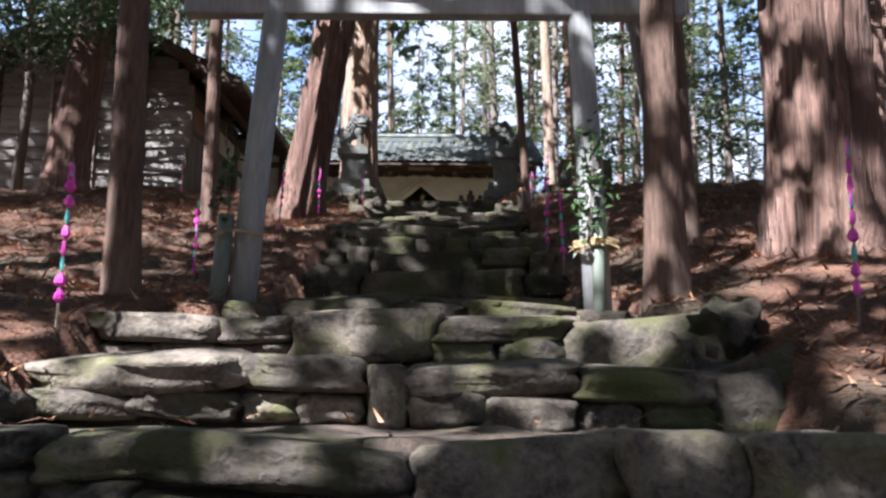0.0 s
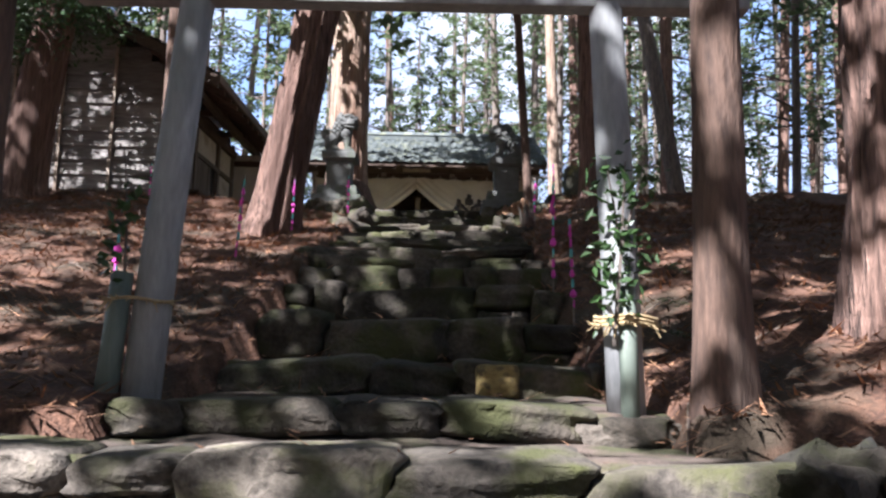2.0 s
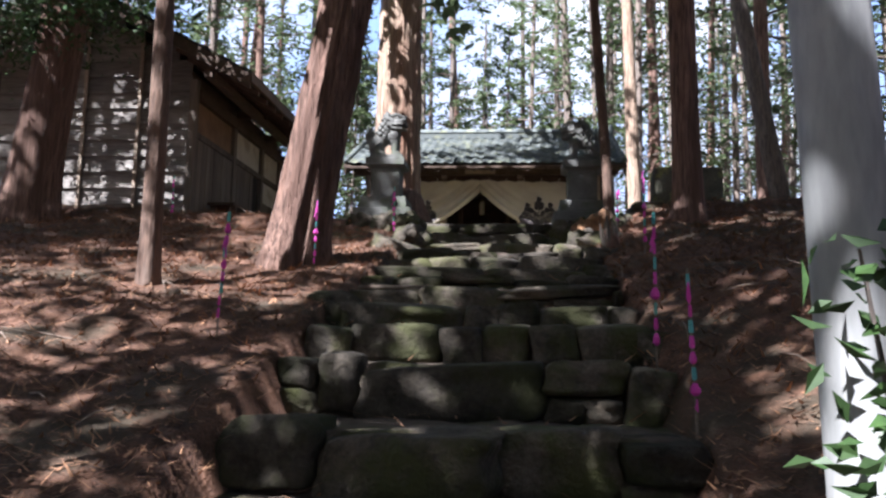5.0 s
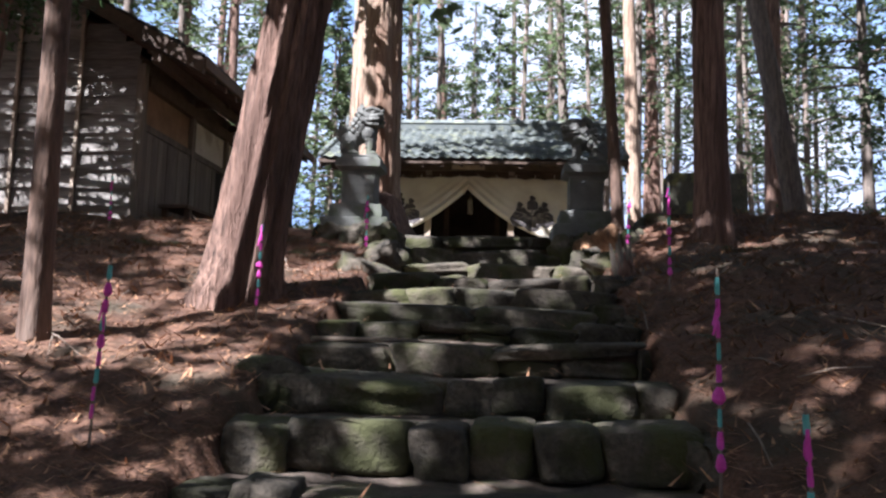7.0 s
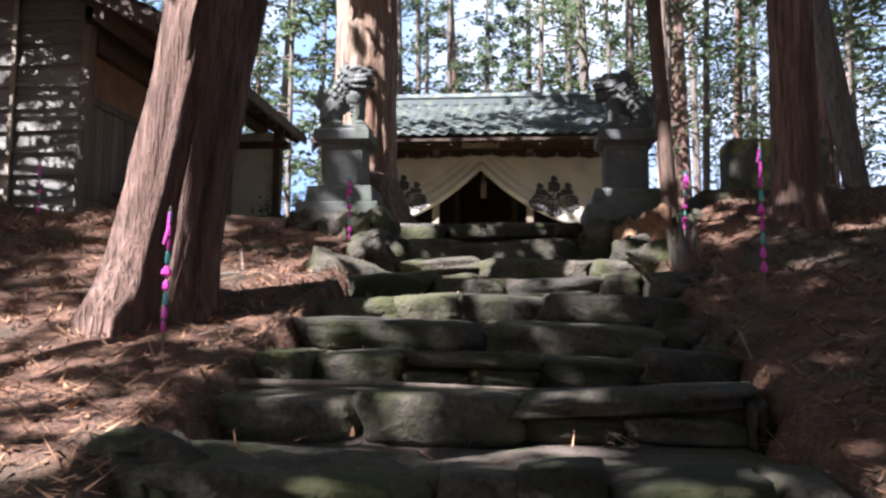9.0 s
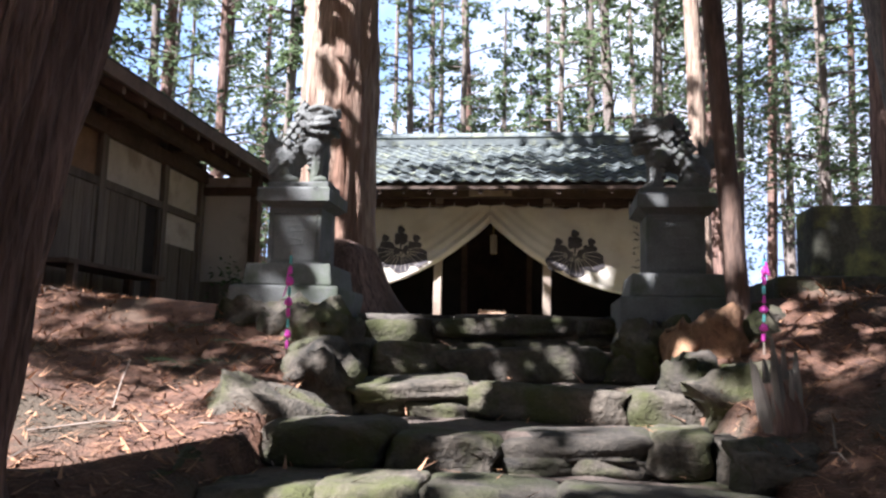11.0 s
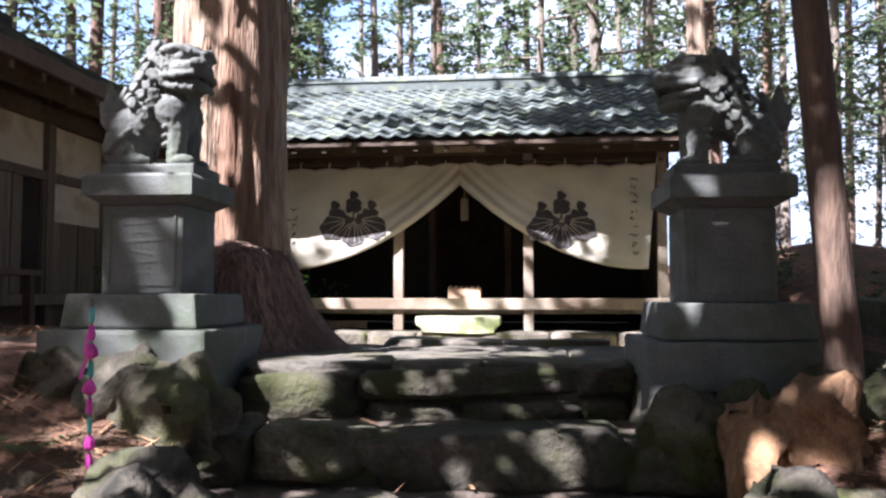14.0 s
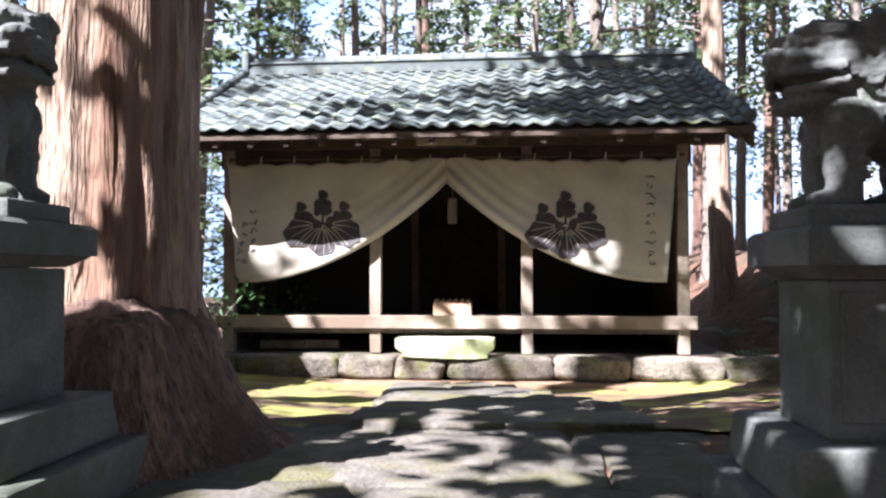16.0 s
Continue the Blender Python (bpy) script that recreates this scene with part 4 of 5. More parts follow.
curtain = thing("shrine_curtain", "unbleached cotton curtain with dyed paulownia crests tied up at the middle", "curtain", (0, 0, 0))
for side in (-1, 1):
    bm = bmesh.new()
    nx, nz = 90, 40
    grid = []
    for a in range(nx + 1):
        u = a / nx
        x = CX + side * 2.5 * u
        top = CTOP - 0.012 - 0.035 * abs(math.sin(math.pi * u * 6.5)) ** 0.6 * -1 + (0.05 * (1 - u) ** 3) - 0.04
        bot = edge_z(x)
        col = []
        for b in range(nz + 1):
            z = top + (bot - top) * b / nz
            inset = side * 0.12 * (b / nz) * u ** 4
            if u < 0.02:
                z = min(z, top)
            col.append(bm.verts.new((x - inset, cloth_y(x, z), z)))
        grid.append(col)
    for a in range(nx):
        for b in range(nz):
            bm.faces.new((grid[a][b], grid[a + 1][b], grid[a + 1][b + 1], grid[a][b + 1]))
    cl = part("cloth", bm, M_CLOTH, curtain, smooth=True)
    mod = cl.modifiers.new("thickness", "SOLIDIFY")
    mod.thickness = 0.004
    mod.offset = 1
part("rod", tube([(HX0, HY - 0.14, 6.46), (HX1, HY - 0.14, 6.46)], 0.015, 8), M_WOOD_DARK, curtain)
for k in range(14):
    x = CX - 2.5 + 5.0 * k / 13
    part("tie", tube([(x, HY - 0.165, 6.40), (x + 0.01, HY - 0.165, 6.49)], [0.012, 0.008], 6), M_CLOTH, curtain)


def flat_shape(outline, cx, cz, scale, rings=5):
    """A filled shape laid on the cloth, drawn from its middle outwards."""
    bm = bmesh.new()
    mx = sum(p[0] for p in outline) / len(outline)
    mz = sum(p[1] for p in outline) / len(outline)

    def at(p, q):
        x, z = cx + (mx + (p[0] - mx) * q) * scale, cz + (mz + (p[1] - mz) * q) * scale
        return bm.verts.new((x, cloth_y(x, z) - 0.012, z))

    mid = at((mx, mz), 0)
    prev = None
    for r in range(1, rings + 1):
        ring = [at(p, r / rings) for p in outline]
        for k in range(len(ring)):
            j = (k + 1) % len(ring)
            bm.faces.new((mid, ring[k], ring[j]) if prev is None else (prev[k], ring[k], ring[j], prev[j]))
        prev = ring
    return bm


def lobe(cx, cz, rx, rz, tilt, waves=0, amp=0.0, n=40):
    out = []
    for k in range(n):
        a = 2 * math.pi * k / n
        r = 1 + amp * math.cos(waves * a)
        x, z = rx * r * math.cos(a), rz * r * math.sin(a)
        out.append((cx + x * math.cos(tilt) - z * math.sin(tilt), cz + x * math.sin(tilt) + z * math.cos(tilt)))
    return out


for cx, cz in ((-2.08, 5.74), (0.62, 5.70)):
    cs = 0.40
    crest = part("crest", flat_shape(lobe(0, -0.45, 0.45, 0.48, 0, 7, 0.05), cx, cz, cs), M_INK, curtain, "black dyed paulownia crest")
    for sx in (-1, 1):
        part("crest_leaf", flat_shape(lobe(sx * 0.56, -0.24, 0.56, 0.42, sx * -0.42, 7, 0.06), cx, cz, cs), M_INK, crest)
    for fx, hz, top in ((0, 0.28, 5), (-0.56, 0.12, 3), (0.56, 0.12, 3)):
        for k in range(top):
            zz = hz + 0.06 + 0.17 * (k // 2 + (k % 2) * 0.0)
            ox = 0 if k == top - 1 else (0.12 if k % 2 else -0.12)
            part("crest_flower", flat_shape(lobe(fx + ox + (0.06 * (1 if fx > 0 else -1 if fx < 0 else 0)) * (k // 2), zz + (0.1 if k == top - 1 else 0), 0.15, 0.15, 0, 3, 0.12, 18), cx, cz, cs, 2), M_INK, crest)
        part("crest_stem", flat_shape([(fx - 0.035, -0.05), (fx + 0.035, -0.05), (fx + 0.02, hz + 0.4), (fx - 0.02, hz + 0.4)], cx, cz, cs, 3), M_INK, crest)
    # pale veins of the leaves
    for base, ang in [((0, -0.06), -90 + d) for d in (-46, -30, -15, 0, 15, 30, 46)] + [((-0.15, -0.05), 180 + d) for d in (-8, 10, 28, 46)] + [((0.15, -0.05), d) for d in (8, -10, -28, -46)]:
        a = radians(ang)
        le = 0.7 if abs(ang + 90) < 60 else 0.72
        dx, dz = math.cos(a), math.sin(a)
        bm = bmesh.new()
        prev = None
        for s in range(6):
            q = 0.14 + le * s / 5
            bend = 0.04 * math.sin(q * 3) * (1 if dx > 0 else -1)
            mx, mz = base[0] + dx * q - dz * bend, base[1] + dz * q + dx * bend
            hw = 0.012 * (1 - s / 7)
            pair = []
            for e in (-1, 1):
                x, z = cx + (mx - dz * hw * e) * cs, cz + (mz + dx * hw * e) * cs
                pair.append(bm.verts.new((x, cloth_y(x, z) - 0.0145, z)))
            if prev:
                bm.faces.new((prev[0], pair[0], pair[1], prev[1]))
            prev = pair
        part("crest_vein", bm, M_CLOTH, crest)
    part("crest_heart", flat_shape(lobe(0, -0.1, 0.1, 0.1, 0, 8, 0.15, 24), cx, cz, cs, 2), M_CLOTH, crest)
# brushed writing, too faint to read: strokes of its size
rr = random.Random(17)
for x0, zt, zb, wd in ((1.53, 6.22, 5.27, 0.075), (-3.0, 5.72, 5.2, 0.09), (-2.87, 5.86, 5.42, 0.07)):
    z = zt
    while z > zb:
        for k in range(3):
            a, le = rr.choice((0.1, 1.4, 0.7, -0.6)), rr.uniform(0.03, 0.07)
            x, zz = x0 + rr.uniform(-0.5, 0.5) * wd, z + rr.uniform(-0.025, 0.025)
            dx, dz = math.cos(a) * le / 2, math.sin(a) * le / 2
            ox, oz = -math.sin(a) * 0.006, math.cos(a) * 0.006
            part("brush_stroke", flat_shape([(x - dx - ox, zz - dz - oz), (x + dx - ox, zz + dz - oz), (x + dx + ox, zz + dz + oz), (x - dx + ox, zz - dz + oz)], 0, 0, 1, 1), M_INK, curtain)
        z -= 0.105

# ---- lion statues on pedestals ----
def ball(bm, c, r, rot=(0, 0, 0), seg=14):
    m = pose(*c, *rot) @ Matrix.Diagonal((*r, 1))
    bmesh.ops.create_uvsphere(bm, u_segments=seg, v_segments=seg // 2 + 2, radius=1, matrix=m)


def lion_mesh(seed, open_mouth, turn):
    """A guardian lion standing on straight forelegs, its rump low, its head turned a little aside, looking along +x."""
    bm = bmesh.new()
    ball(bm, (-0.15, 0, 0.15), (0.12, 0.13, 0.15))                        # rump
    ball(bm, (-0.05, 0, 0.24), (0.19, 0.115, 0.10), (0, -32, 0))           # back
    ball(bm, (0.09, 0, 0.30), (0.12, 0.125, 0.15))                         # chest
    for s in (-1, 1):
        ball(bm, (-0.15, s * 0.085, 0.11), (0.105, 0.065, 0.125), (0, 15, 0))   # thigh
        ball(bm, (-0.09, s * 0.10, 0.03), (0.10, 0.05, 0.035))             # hind paw
        tube([(0.12, s * 0.08, 0.30), (0.14, s * 0.085, 0.17), (0.13, s * 0.085, 0.02)], [0.065, 0.052, 0.048], 10, bm)   # foreleg
        ball(bm, (0.16, s * 0.085, 0.028), (0.075, 0.056, 0.036))          # paw
        ball(bm, (0.11, s * 0.10, 0.26), (0.085, 0.055, 0.075))            # shoulder
    head = pose(0.12, 0, 0.455, 0, 0, turn) @ Matrix.Scale(1.17, 4)
    skull = bmesh.new()
    ball(skull, (0, 0, 0.0), (0.13, 0.135, 0.115))
    ball(skull, (0.03, 0, 0.05), (0.11, 0.12, 0.06))
    ball(skull, (0.10, 0, -0.005), (0.075, 0.095, 0.04))                  # muzzle
    ball(skull, (0.165, 0, 0.012), (0.022, 0.045, 0.022))                  # nose
    ball(skull, (0.085, 0, -0.105 if open_mouth else -0.07), (0.08, 0.085, 0.03), (0, 12 if open_mouth else 0, 0))   # jaw
    for s in (-1, 1):
        ball(skull, (-0.03, s * 0.125, 0.065), (0.045, 0.022, 0.035), (0, 35, 0))   # ear
        ball(skull, (0.115, s * 0.055, 0.038), (0.024, 0.026, 0.02))       # eye
        tube([(0.05, s * 0.12, 0.06), (0.11, s * 0.08, 0.075), (0.14, s * 0.025, 0.055)], 0.018, 6, skull)   # brow
        tube([(0.165, s * 0.02, -0.03), (0.13, s * 0.085, -0.04), (0.05, s * 0.12, -0.035)], 0.015, 6, skull)  # upper lip
        tube([(0.155, s * 0.02, -0.085), (0.12, s * 0.08, -0.085), (0.04, s * 0.115, -0.065)], 0.013, 6, skull)  # lower lip
    bmesh.ops.transform(skull, matrix=head, verts=skull.verts)
    tmp = bpy.data.meshes.new("skull")
    skull.to_mesh(tmp)
    skull.free()
    bm.from_mesh(tmp)
    bpy.data.meshes.remove(tmp)
    rr = random.Random(seed)
    for t, w, n in ((0.0, 0.135, 9), (0.16, 0.145, 10), (0.32, 0.15, 10), (0.48, 0.14, 9), (0.64, 0.125, 8), (0.8, 0.12, 7)):   # rows of curls from the crown to the flank
        c = Vector((0.09, 0, 0.50)).lerp(Vector((-0.10, 0, 0.20)), t)
        for k in range(n):
            a = radians(-105 + 210 * k / (n - 1))
            out = Vector((-0.75 * math.cos(a) + 0.12, math.sin(a), 0.62 * math.cos(a))).normalized()
            p = c + out * w * 0.92 + Vector((rr.uniform(-0.008, 0.008), 0, rr.uniform(-0.008, 0.008)))
            r = rr.uniform(0.024, 0.033)
            ball(bm, p, (r, r, r), (0, 0, 0), 8)
            side = out.cross(Vector((0, 0.2, 1))).normalized()
            up = side.cross(out)
            tube([p + out * r * 0.75 + (side * math.cos(q) + up * math.sin(q)) * r * (1.0 - 0.08 * q) for q in np.linspace(0, 8, 14)], 0.0075, 5, bm)
    for a, le, w in ((-38, 0.17, 0.036), (-14, 0.23, 0.042), (10, 0.2, 0.036), (-60, 0.12, 0.03)):   # raised tail of flame-like locks
        d = Vector((math.sin(radians(a)), 0, math.cos(radians(a))))
        base = Vector((-0.22, 0, 0.20))
        tube([base, base + d * le * 0.5 + Vector((-0.015, 0, 0)), base + d * le], [w, w * 1.15, 0.010], 8, bm)
    for k in range(5):                                                    # beard under the jaw
        y = -0.06 + 0.03 * k
        tube([(0.14, y, 0.41), (0.175, y * 1.1, 0.33), (0.16, y * 0.9, 0.25)], [0.024, 0.024, 0.008], 7, bm)
    for s in (-1, 1):
        for k in range(4):                                                # tufts on the legs
            ball(bm, (-0.2 + 0.035 * k, s * 0.15, 0.07 + 0.03 * k), (0.035, 0.016, 0.014), (0, -30, 0), 8)
            ball(bm, (0.09, s * 0.115, 0.10 + 0.04 * k), (0.02, 0.025, 0.014), (0, 0, 0), 8)
    return mesh_of("lion", bm, M_GRANITE, True)


def guardian(x, y, z, face, open_mouth, seed, long, tall):
    ped = thing("stone_pedestal", "stepped granite pedestal with a carved panel and overhanging cap", "pedestal", (x, y, z), "pedestals of the lion statues")
    part("base_slab", box(-0.4, 0.4, -0.4, 0.4, -0.28, 0.17, 0.02), M_GRANITE, ped)
    bm = box(-0.33, 0.33, -0.33, 0.33, 0.174, 0.335, 0.015)
    for v in bm.verts:
        if v.co.z > 0.3:
            v.co.x *= 0.95
            v.co.y *= 0.95
    part("base_block", bm, M_GRANITE, ped)
    part("shaft", box(-0.2, 0.2, -0.2, 0.2, 0.335, 0.76, 0.008), M_GRANITE, ped)
    fr = bmesh.new()
    for a in ((-0.17, 0.17, 0.715, 0.73), (-0.17, 0.17, 0.37, 0.385), (-0.17, -0.157, 0.385, 0.715), (0.157, 0.17, 0.385, 0.715)):
        box(a[0], a[1], -0.206, -0.197, a[2], a[3], 0.003, fr)
    part("panel_frame", fr, M_GRANITE, ped)
    for cz, hw, tilt in ((0.672, 0.085, 0.01), (0.628, 0.05, -0.008), (0.586, 0.1, 0.006), (0.53, 0.06, -0.02), (0.485, 0.09, 0.012), (0.435, 0.05, 0.0)):   # worn carved strokes
        bm = box(-hw, hw, -0.203, -0.195, cz - 0.008, cz + 0.008, 0.003)
        for v in bm.verts:
            v.co.z += v.co.x * tilt * 8
        part("carving", bm, M_GRANITE, ped)
    bm = bmesh.new()
    prof = ((0.2, 0.762), (0.26, 0.80), (0.272, 0.80), (0.272, 0.89), (0.255, 0.905))
    rings = [[bm.verts.new((sx * r, sy * r, zz)) for sx, sy in ((-1, -1), (1, -1), (1, 1), (-1, 1))] for r, zz in prof]
    for a, b in zip(rings, rings[1:]):
        for k in range(4):
            bm.faces.new((a[k], a[(k + 1) % 4], b[(k + 1) % 4], b[k]))
    bm.faces.new(rings[-1])
    bm.faces.new(rings[0][::-1])
    part("cap", bm, M_GRANITE, ped)
    part("plinth", box(-0.235, 0.235, -0.17, 0.17, 0.903, 0.965, 0.012), M_GRANITE, ped)
    li = new("lion_statue", lion_mesh(seed, open_mouth, -42 if face > 0 else 14))
    li.matrix_world = pose(x - face * 0.02, y, z + 0.955, 0, 0, 0 if face > 0 else 180) @ Matrix.Diagonal((long, 1.0, tall, 1))
    mod = li.modifiers.new("blend", "REMESH")
    mod.mode, mod.voxel_size, mod.use_smooth_shade = "VOXEL", 0.0065, True
    tex = bpy.data.textures.new("carved", "CLOUDS")
    tex.noise_scale, tex.noise_depth = 0.03, 3
    dis = li.modifiers.new("carving", "DISPLACE")
    dis.texture, dis.strength, dis.mid_level = tex, 0.014, 0.5
    tagged(li, "seated granite guardian lion with a curled mane, mouth " + ("open" if open_mouth else "closed"), "statue", "pair of guardian lions")


guardian(-1.66, 14.16, 4.43, 1, False, 3, 0.97, 1.08)
guardian(1.07, 14.18, 4.39, -1, True, 5, 0.97, 0.94)


# ---- boulders round the top step, paving, mossy stone, clutter ----
def boulder(x, y, z, sx, sy, sz, mesh, rot, label="rough mossy boulder beside the steps", name="boulder"):
    ob = new(name, mesh)
    ob.matrix_world = pose(x, y, z, *rot) @ Matrix.Diagonal((sx, sy, sz, 1))
    return tagged(ob, label, "rock", "boulders along the steps")


for k, (x, y, z, a, b, c, warm) in enumerate(((1.0, 13.62, 4.2, 0.3, 0.3, 0.36, 0), (1.25, 13.4, 4.25, 0.3, 0.26, 0.36, 1), (1.03, 13.38, 4.16, 0.2, 0.24, 0.38, 1), (0.8, 13.64, 4.2, 0.3, 0.3, 0.3, 0), (1.5, 13.75, 4.25, 0.4, 0.4, 0.4, 0), (1.45, 13.6, 4.22, 0.34, 0.34, 0.4, 0), (0.98, 13.0, 4.02, 0.25, 0.3, 0.3, 0),
                                              (1.2, 12.9, 3.95, 0.45, 0.4, 0.34, 0), (-1.3, 13.55, 4.25, 0.3, 0.5, 0.4, 0), (-1.6, 13.75, 4.3, 0.42, 0.35, 0.35, 0), (-1.95, 13.85, 4.35, 0.36, 0.3, 0.3, 0),
                                              (-1.2, 13.0, 4.0, 0.32, 0.6, 0.32, 0), (-1.25, 12.4, 3.8, 0.34, 0.5, 0.3, 0), (-1.15, 9.1, 2.92, 0.4, 0.35, 0.28, 0), (1.1, 8.4, 2.65, 0.26, 0.3, 0.3, 0),
                                              (1.35, 3.85, 1.62, 0.5, 0.32, 0.26, 0), (1.05, 3.72, 1.5, 0.26, 0.25, 0.24, 0), (1.35, 3.5, 1.42, 0.34, 0.25, 0.22, 0), (-1.72, 3.15, 1.3, 0.36, 0.35, 0.38, 0),
                                              (-1.75, 4.1, 1.66, 0.26, 0.25, 0.22, 0), (-1.4, 11.6, 3.58, 0.3, 0.3, 0.2, 0), (1.15, 10.6, 3.3, 0.26, 0.3, 0.22, 0), (1.12, 11.9, 3.68, 0.3, 0.3, 0.25, 0))):
    boulder(x, y, z, a, b, c, WARM[k % 2] if warm else BOULDERS[k % 5], (17 * k % 50 - 25, 23 * k % 50 - 25, 53 * k % 360), "orange-brown boulder beside the top step" if warm else "rough mossy boulder beside the steps")
ochre = new("ochre_stone", block_mesh("ochre_stone", M_OCHRE, 299, 0.05))
ochre.matrix_world = pose(0.45, 5.99, 1.915, 2, -2, 4) @ Matrix.Diagonal((0.25, 0.26, 0.19, 1))
tagged(ochre, "squared yellow ochre stone set in a step", "rock", "boulders along the steps")

paving = thing("stone_path", "path of worn flat stones from the steps to the hall", "path", (0, 0, 0), "", "structure")
rr = random.Random(31)
y = 14.15
while y < HY - 1.05:
    dy = rr.uniform(0.4, 0.7)
    x = float(np.interp(y, [15.2, 15.9, 19.7], [-1.15, -0.68, -1.2])) + rr.uniform(-0.07, 0.07)
    end = float(np.interp(y, [15.2, 15.9, 19.7], [0.85, 0.62, -0.15])) + rr.uniform(-0.08, 0.08)
    while x < end - 0.12:
        wd = min(rr.uniform(0.4, 0.85), end - x + 0.05)
        zt = slope(y + dy / 2)
        up = 0.0 if y < 15.3 else 0.045
        part("flagstone", PAVERS[rr.randrange(6)], None, paving, at=pose(x + wd / 2, y + dy / 2, zt - 0.045 + up, rr.uniform(-2, 2), rr.uniform(-1.5, 1.5), rr.uniform(-6, 6)) @ Matrix.Diagonal((wd * 1.0, dy * 1.02, 0.14, 1)))
        x += wd
    y += dy * 0.98
# moss on the forecourt, a hair above the ground
mo = bmesh.new()
nx, ny = 46, 36
gr = [[mo.verts.new((-3.3 + 6.6 * a / nx, 15.8 + 4.6 * b / ny, slope(15.8 + 4.6 * b / ny) + 0.05 * min(max(-1.12 - (-3.3 + 6.6 * a / nx), (-3.3 + 6.6 * a / nx) - 0.95, 0), 4)
                     + 0.012 + 0.03 * noise.noise(Vector((a * 0.4, b * 0.4, 2.0))))) for a in range(nx + 1)] for b in range(ny + 1)]
for b in range(ny):
    for a in range(nx):
        mo.faces.new((gr[b][a], gr[b][a + 1], gr[b + 1][a + 1], gr[b + 1][a]))
tagged(part("moss_patch", mo, M_MOSS, None, smooth=True), "yellow-green moss over the forecourt earth", "moss", "", "stuff")

stone_lamp = thing("mossy_stone", "squared mossy stone marker on a flat slab", "stone", (2.2, 14.35, 4.42))
part("block", box(-0.11, 0.83, -0.02, 0.42, 0.33, 0.87, 0.045), M_MARKER, stone_lamp)
part("slab", box(-0.45, 1.1, -0.3, 0.6, -0.35, 0.325, 0.06), M_STONE_MOSS_SHADED, stone_lamp)
tarp = boulder(4.6, 18.3, 4.6, 0.7, 0.5, 0.55, BOULDERS[2], (0, 0, 20), "blue-grey covered heap beside the wood", "covered_heap")
tarp.data = rock_mesh("covered_heap", M_BLUE, 77, 5, 0.2, 0.4)

stump = thing("tree_stump", "split dry stump with pale splinters beside the steps", "stump", (1.24, 12.2, ground(1.24, 12.2) - 0.05))
part("wood", tube([(0, 0, -0.12), (0.01, 0, 0.12), (-0.02, 0, 0.26)], [0.12, 0.085, 0.06], 14, wobble=0.6, seed=4), M_BARK, stump)
sr = random.Random(19)
for k in range(7):
    a = 2 * math.pi * k / 7
    foot = Vector((0.06 * math.cos(a), 0.05 * math.sin(a), 0.02))
    tip = Vector((0.10 * math.cos(a) - 0.03, 0.07 * math.sin(a), sr.uniform(0.26, 0.46)))
    part("splinter", tube([foot, foot.lerp(tip, 0.55), tip], [0.035, 0.026, 0.006], 6, wobble=0.5, seed=k), M_WOOD_UP, stump, "grey-brown splinter")
wire = thing("overhead_wire", "thin sagging cord strung between the trees", "wire", (0, 0, 0))
part("cord", tube([(-1.6 + 2.85 * k / 12, 4.45 + 0.05 * k / 12, 4.25 - 0.25 * math.sin(math.pi * k / 12)) for k in range(13)], 0.006, 5), M_WOOD_DARK, wire)

# ferns and small plants
rr = random.Random(41)


def plant(x, y, h, n, seed, label="small green fern on the needle bank"):
    pr = random.Random(seed)
    vs, fs = [], []
    for k in range(n):
        a = 2 * math.pi * k / n + pr.uniform(-0.3, 0.3)
        d = Vector((math.cos(a), math.sin(a), 0))
        prev = None
        for s in range(9):
            q = s / 8
            c = d * h * q + Vector((0, 0, h * (0.9 * q - 0.75 * q * q)))
            side = d.cross(Vector((0, 0, 1)))
            le = h * 0.3 * math.sin(math.pi * min(q * 0.9 + 0.12, 1))
            for e in (-1, 1):
                i0 = len(vs)
                tip = c + side * e * le + d * le * 0.4 - Vector((0, 0, le * 0.2))
                vs += [c, c + d * h * 0.06, tip]
                fs += [(i0, i0 + 1, i0 + 2)]
    p = thing("fern", label, "fern", (x, y, ground(x, y) - 0.01), "ferns on the banks")
    part("fronds", leaf_mesh("fronds", (vs, fs), M_IVY), None, p)


for k, (x, y, h) in enumerate(((-1.95, 12.9, 0.28), (-1.75, 13.25, 0.22), (1.75, 6.4, 0.34), (1.95, 7.1, 0.3), (1.6, 5.9, 0.3), (2.3, 12.1, 0.25), (-2.3, 13.5, 0.25), (3.0, 21.2, 0.5), (3.5, 22.0, 0.5), (2.9, 22.6, 0.45), (1.45, 9.6, 0.2), (-3.4, 12.4, 0.3))):
    plant(x, y, h, 9, k)

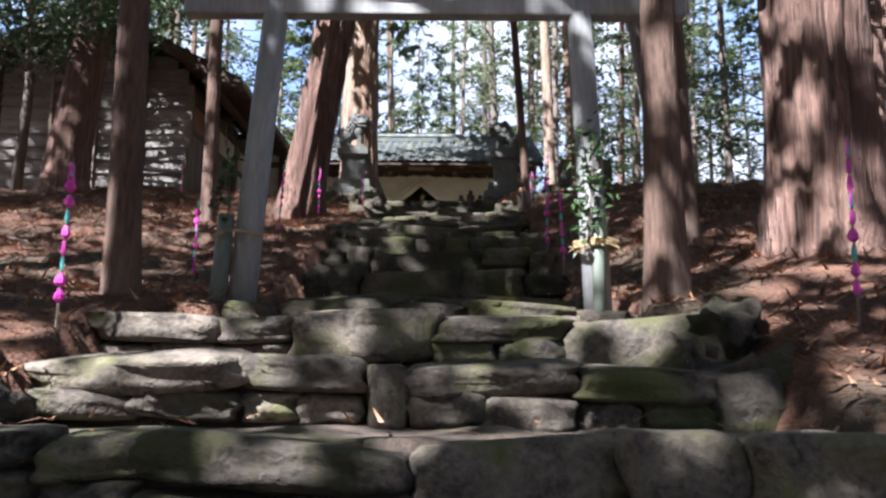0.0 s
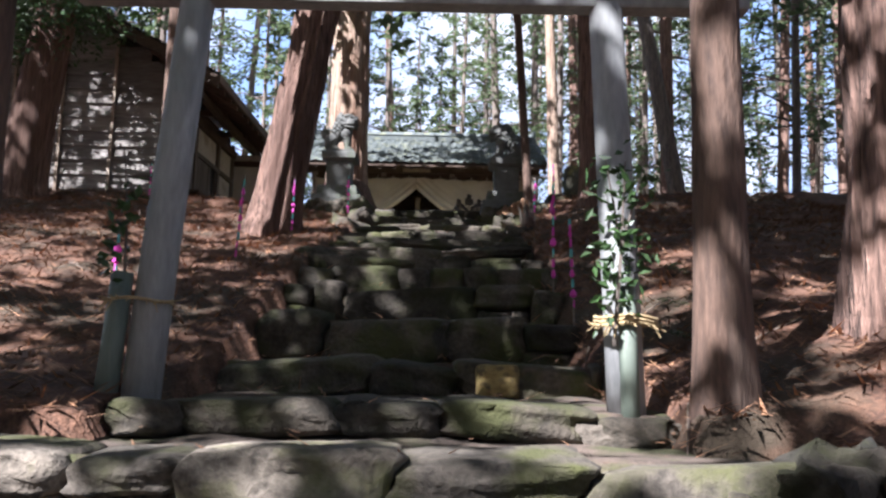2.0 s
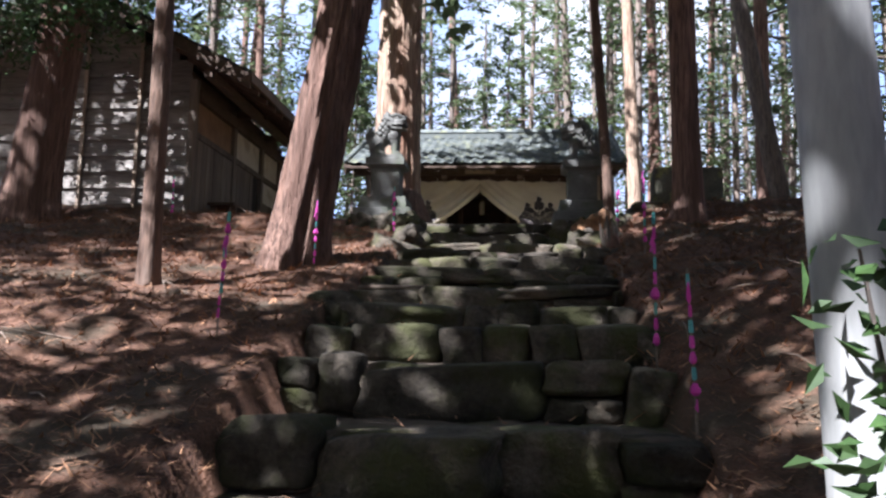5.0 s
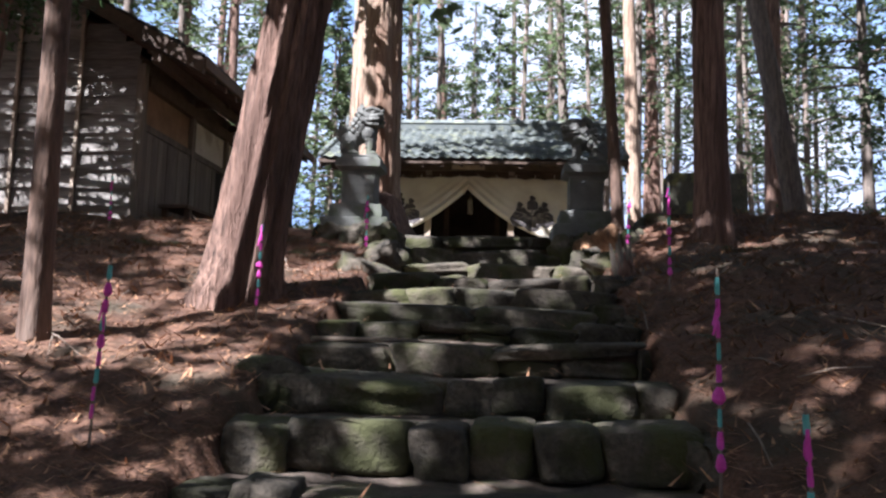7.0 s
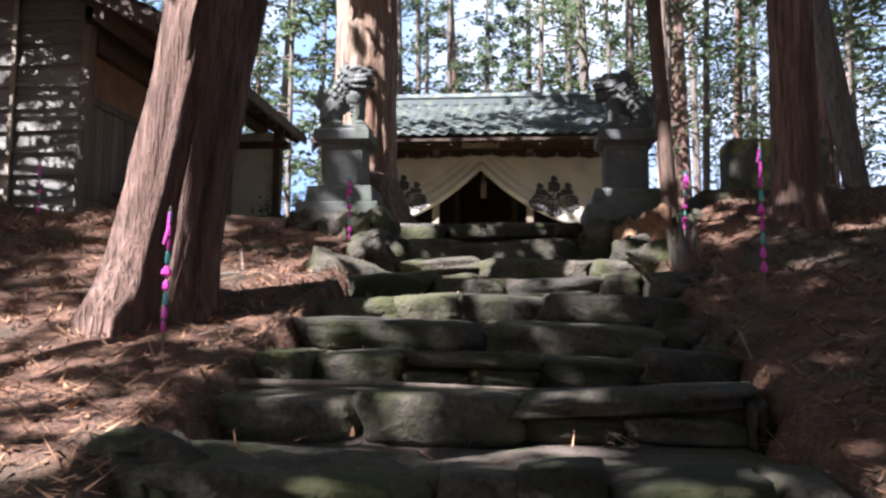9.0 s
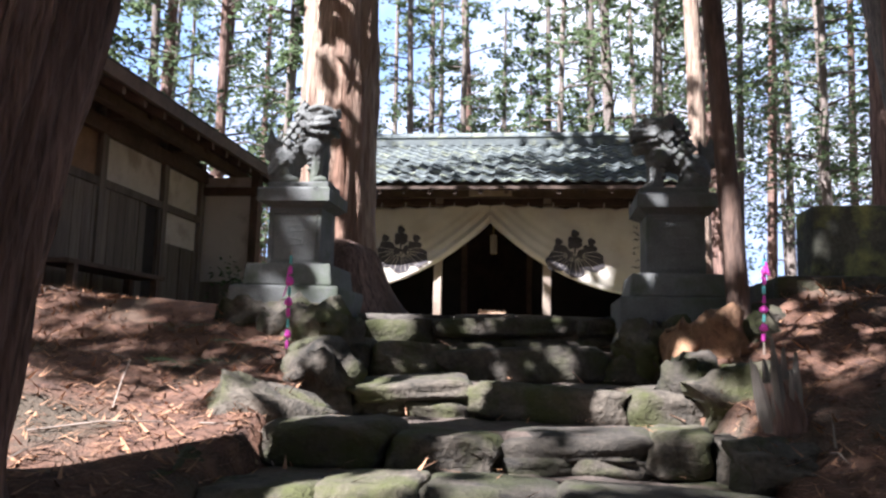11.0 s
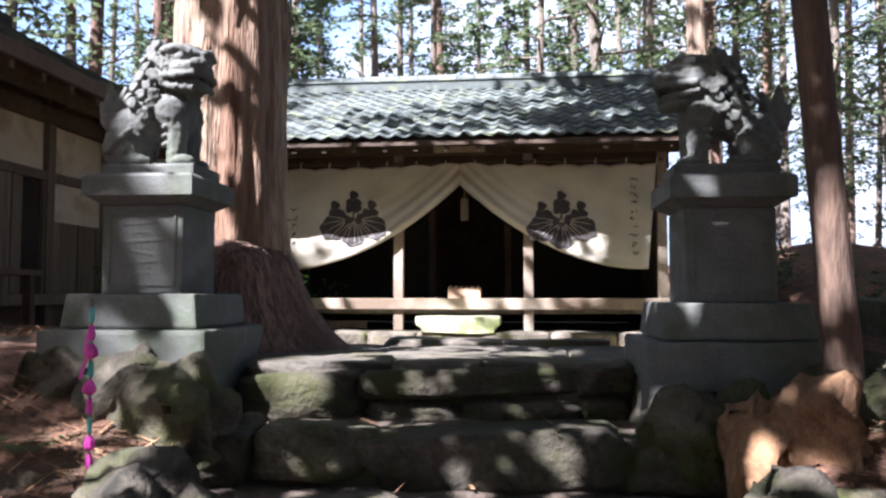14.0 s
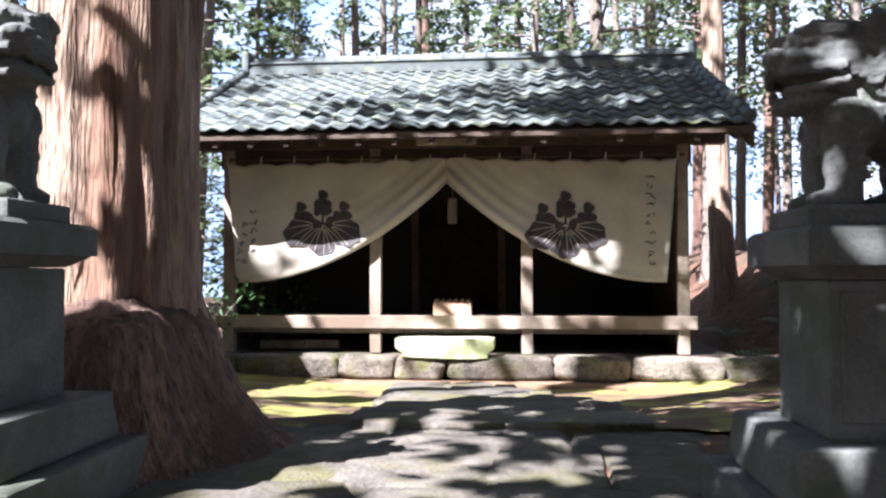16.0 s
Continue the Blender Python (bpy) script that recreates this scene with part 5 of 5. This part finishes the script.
# low evergreen shrubs at the edge of the wood
for k, (x, y, h) in enumerate(((-3.1, 17.3, 0.7), (-2.9, 18.6, 0.8), (3.2, 17.4, 0.6), (4.3, 18.9, 0.7), (5.6, 17.6, 0.8), (3.7, 22.6, 0.8), (6.4, 23.4, 1.0), (-4.2, 23.2, 1.2), (5.0, 15.6, 0.5), (-2.8, 21.2, 0.9), (7.5, 20.5, 1.0), (3.0, 20.2, 0.5))):
    sh = thing("shrub", "low dark green shrub at the edge of the wood", "shrub", (x, y, ground(x, y) - 0.03), "shrubs at the edge of the wood")
    sr = random.Random(70 + k)
    tips = [Vector((sr.uniform(-0.45, 0.45) * h * 1.3, sr.uniform(-0.45, 0.45) * h * 1.3, h * sr.uniform(0.5, 1.0))) for _ in range(8)]
    bm = bmesh.new()
    for p in tips:
        tube([(0, 0, -0.05), p * 0.5 + Vector((0, 0, 0.08 * h)), p], [0.012, 0.008, 0.003], 4, bm)
    part("branching", bm, M_BARK_GREY, sh, kind="stuff")
    part("foliage", leaf_mesh("foliage", leafy([p * q for p in tips for q in (0.5, 0.75, 1.0)], 420, 0.085, 0.04, 0.09 * h + 0.03, 80 + k), M_IVY if k % 2 else M_BROAD), None, sh)

# needle litter and fallen twigs
vs, fs = [], []
rr = random.Random(51)
while len(fs) < 70000:
    x, y = rr.uniform(-7, 5.5), rr.uniform(1.5, 16)
    lo, hi = stair_side(y)
    if lo < x < hi and (y < 13.8 and rr.random() < 0.975):
        continue
    if y > 13.8 and -3 < x < 1.8:
        continue
    z = ground(x, y) if not lo < x < hi else max(s[1] for s in STEPS if s[0] <= y)
    a, le = rr.uniform(0, 6.28), rr.uniform(0.03, 0.17)
    d = Vector((math.cos(a), math.sin(a), rr.uniform(-0.1, 0.5)))
    s = Vector((-math.sin(a), math.cos(a), 0)) * rr.uniform(0.003, 0.011)
    c = Vector((x, y, z + rr.uniform(0.0, 0.02)))
    n = len(vs)
    vs += [c - s, c + s, c + d * le]
    fs += [(n, n + 1, n + 2)]
litter = new("needle_litter", leaf_mesh("needle_litter", (vs, fs), M_NEEDLE))
tagged(litter, "scattered dry reddish needles and leaf litter", "litter", "", "stuff")
bm = bmesh.new()
for k in range(170):
    x, y = rr.uniform(-6, 5), rr.uniform(2, 15)
    lo, hi = stair_side(y)
    if lo < x < hi or (y > 13.6 and -3 < x < 2):
        continue
    a, le = rr.uniform(0, 6.28), rr.uniform(0.15, 0.7)
    p = Vector((x, y, ground(x, y) + 0.01))
    q = Vector((x + math.cos(a) * le, y + math.sin(a) * le, 0))
    q.z = ground(q.x, q.y) + rr.uniform(0.01, 0.12)
    tube([p, p.lerp(q, 0.5) + Vector((0, 0, 0.02)), q], [0.006, 0.005, 0.002], 4, bm)
tagged(part("fallen_twigs", bm, M_TWIG), "dead twigs lying over the needle bank", "twigs", "", "stuff")
stick = thing("fallen_branch", "bleached dead branch lying across a step", "branch", (-0.4, 9.93, 3.17))
part("branch", tube([(-0.75, 0.0, 0.03), (-0.2, -0.02, 0.035), (0.55, 0.02, 0.02)], [0.018, 0.016, 0.008], 7), M_TWIG, stick)
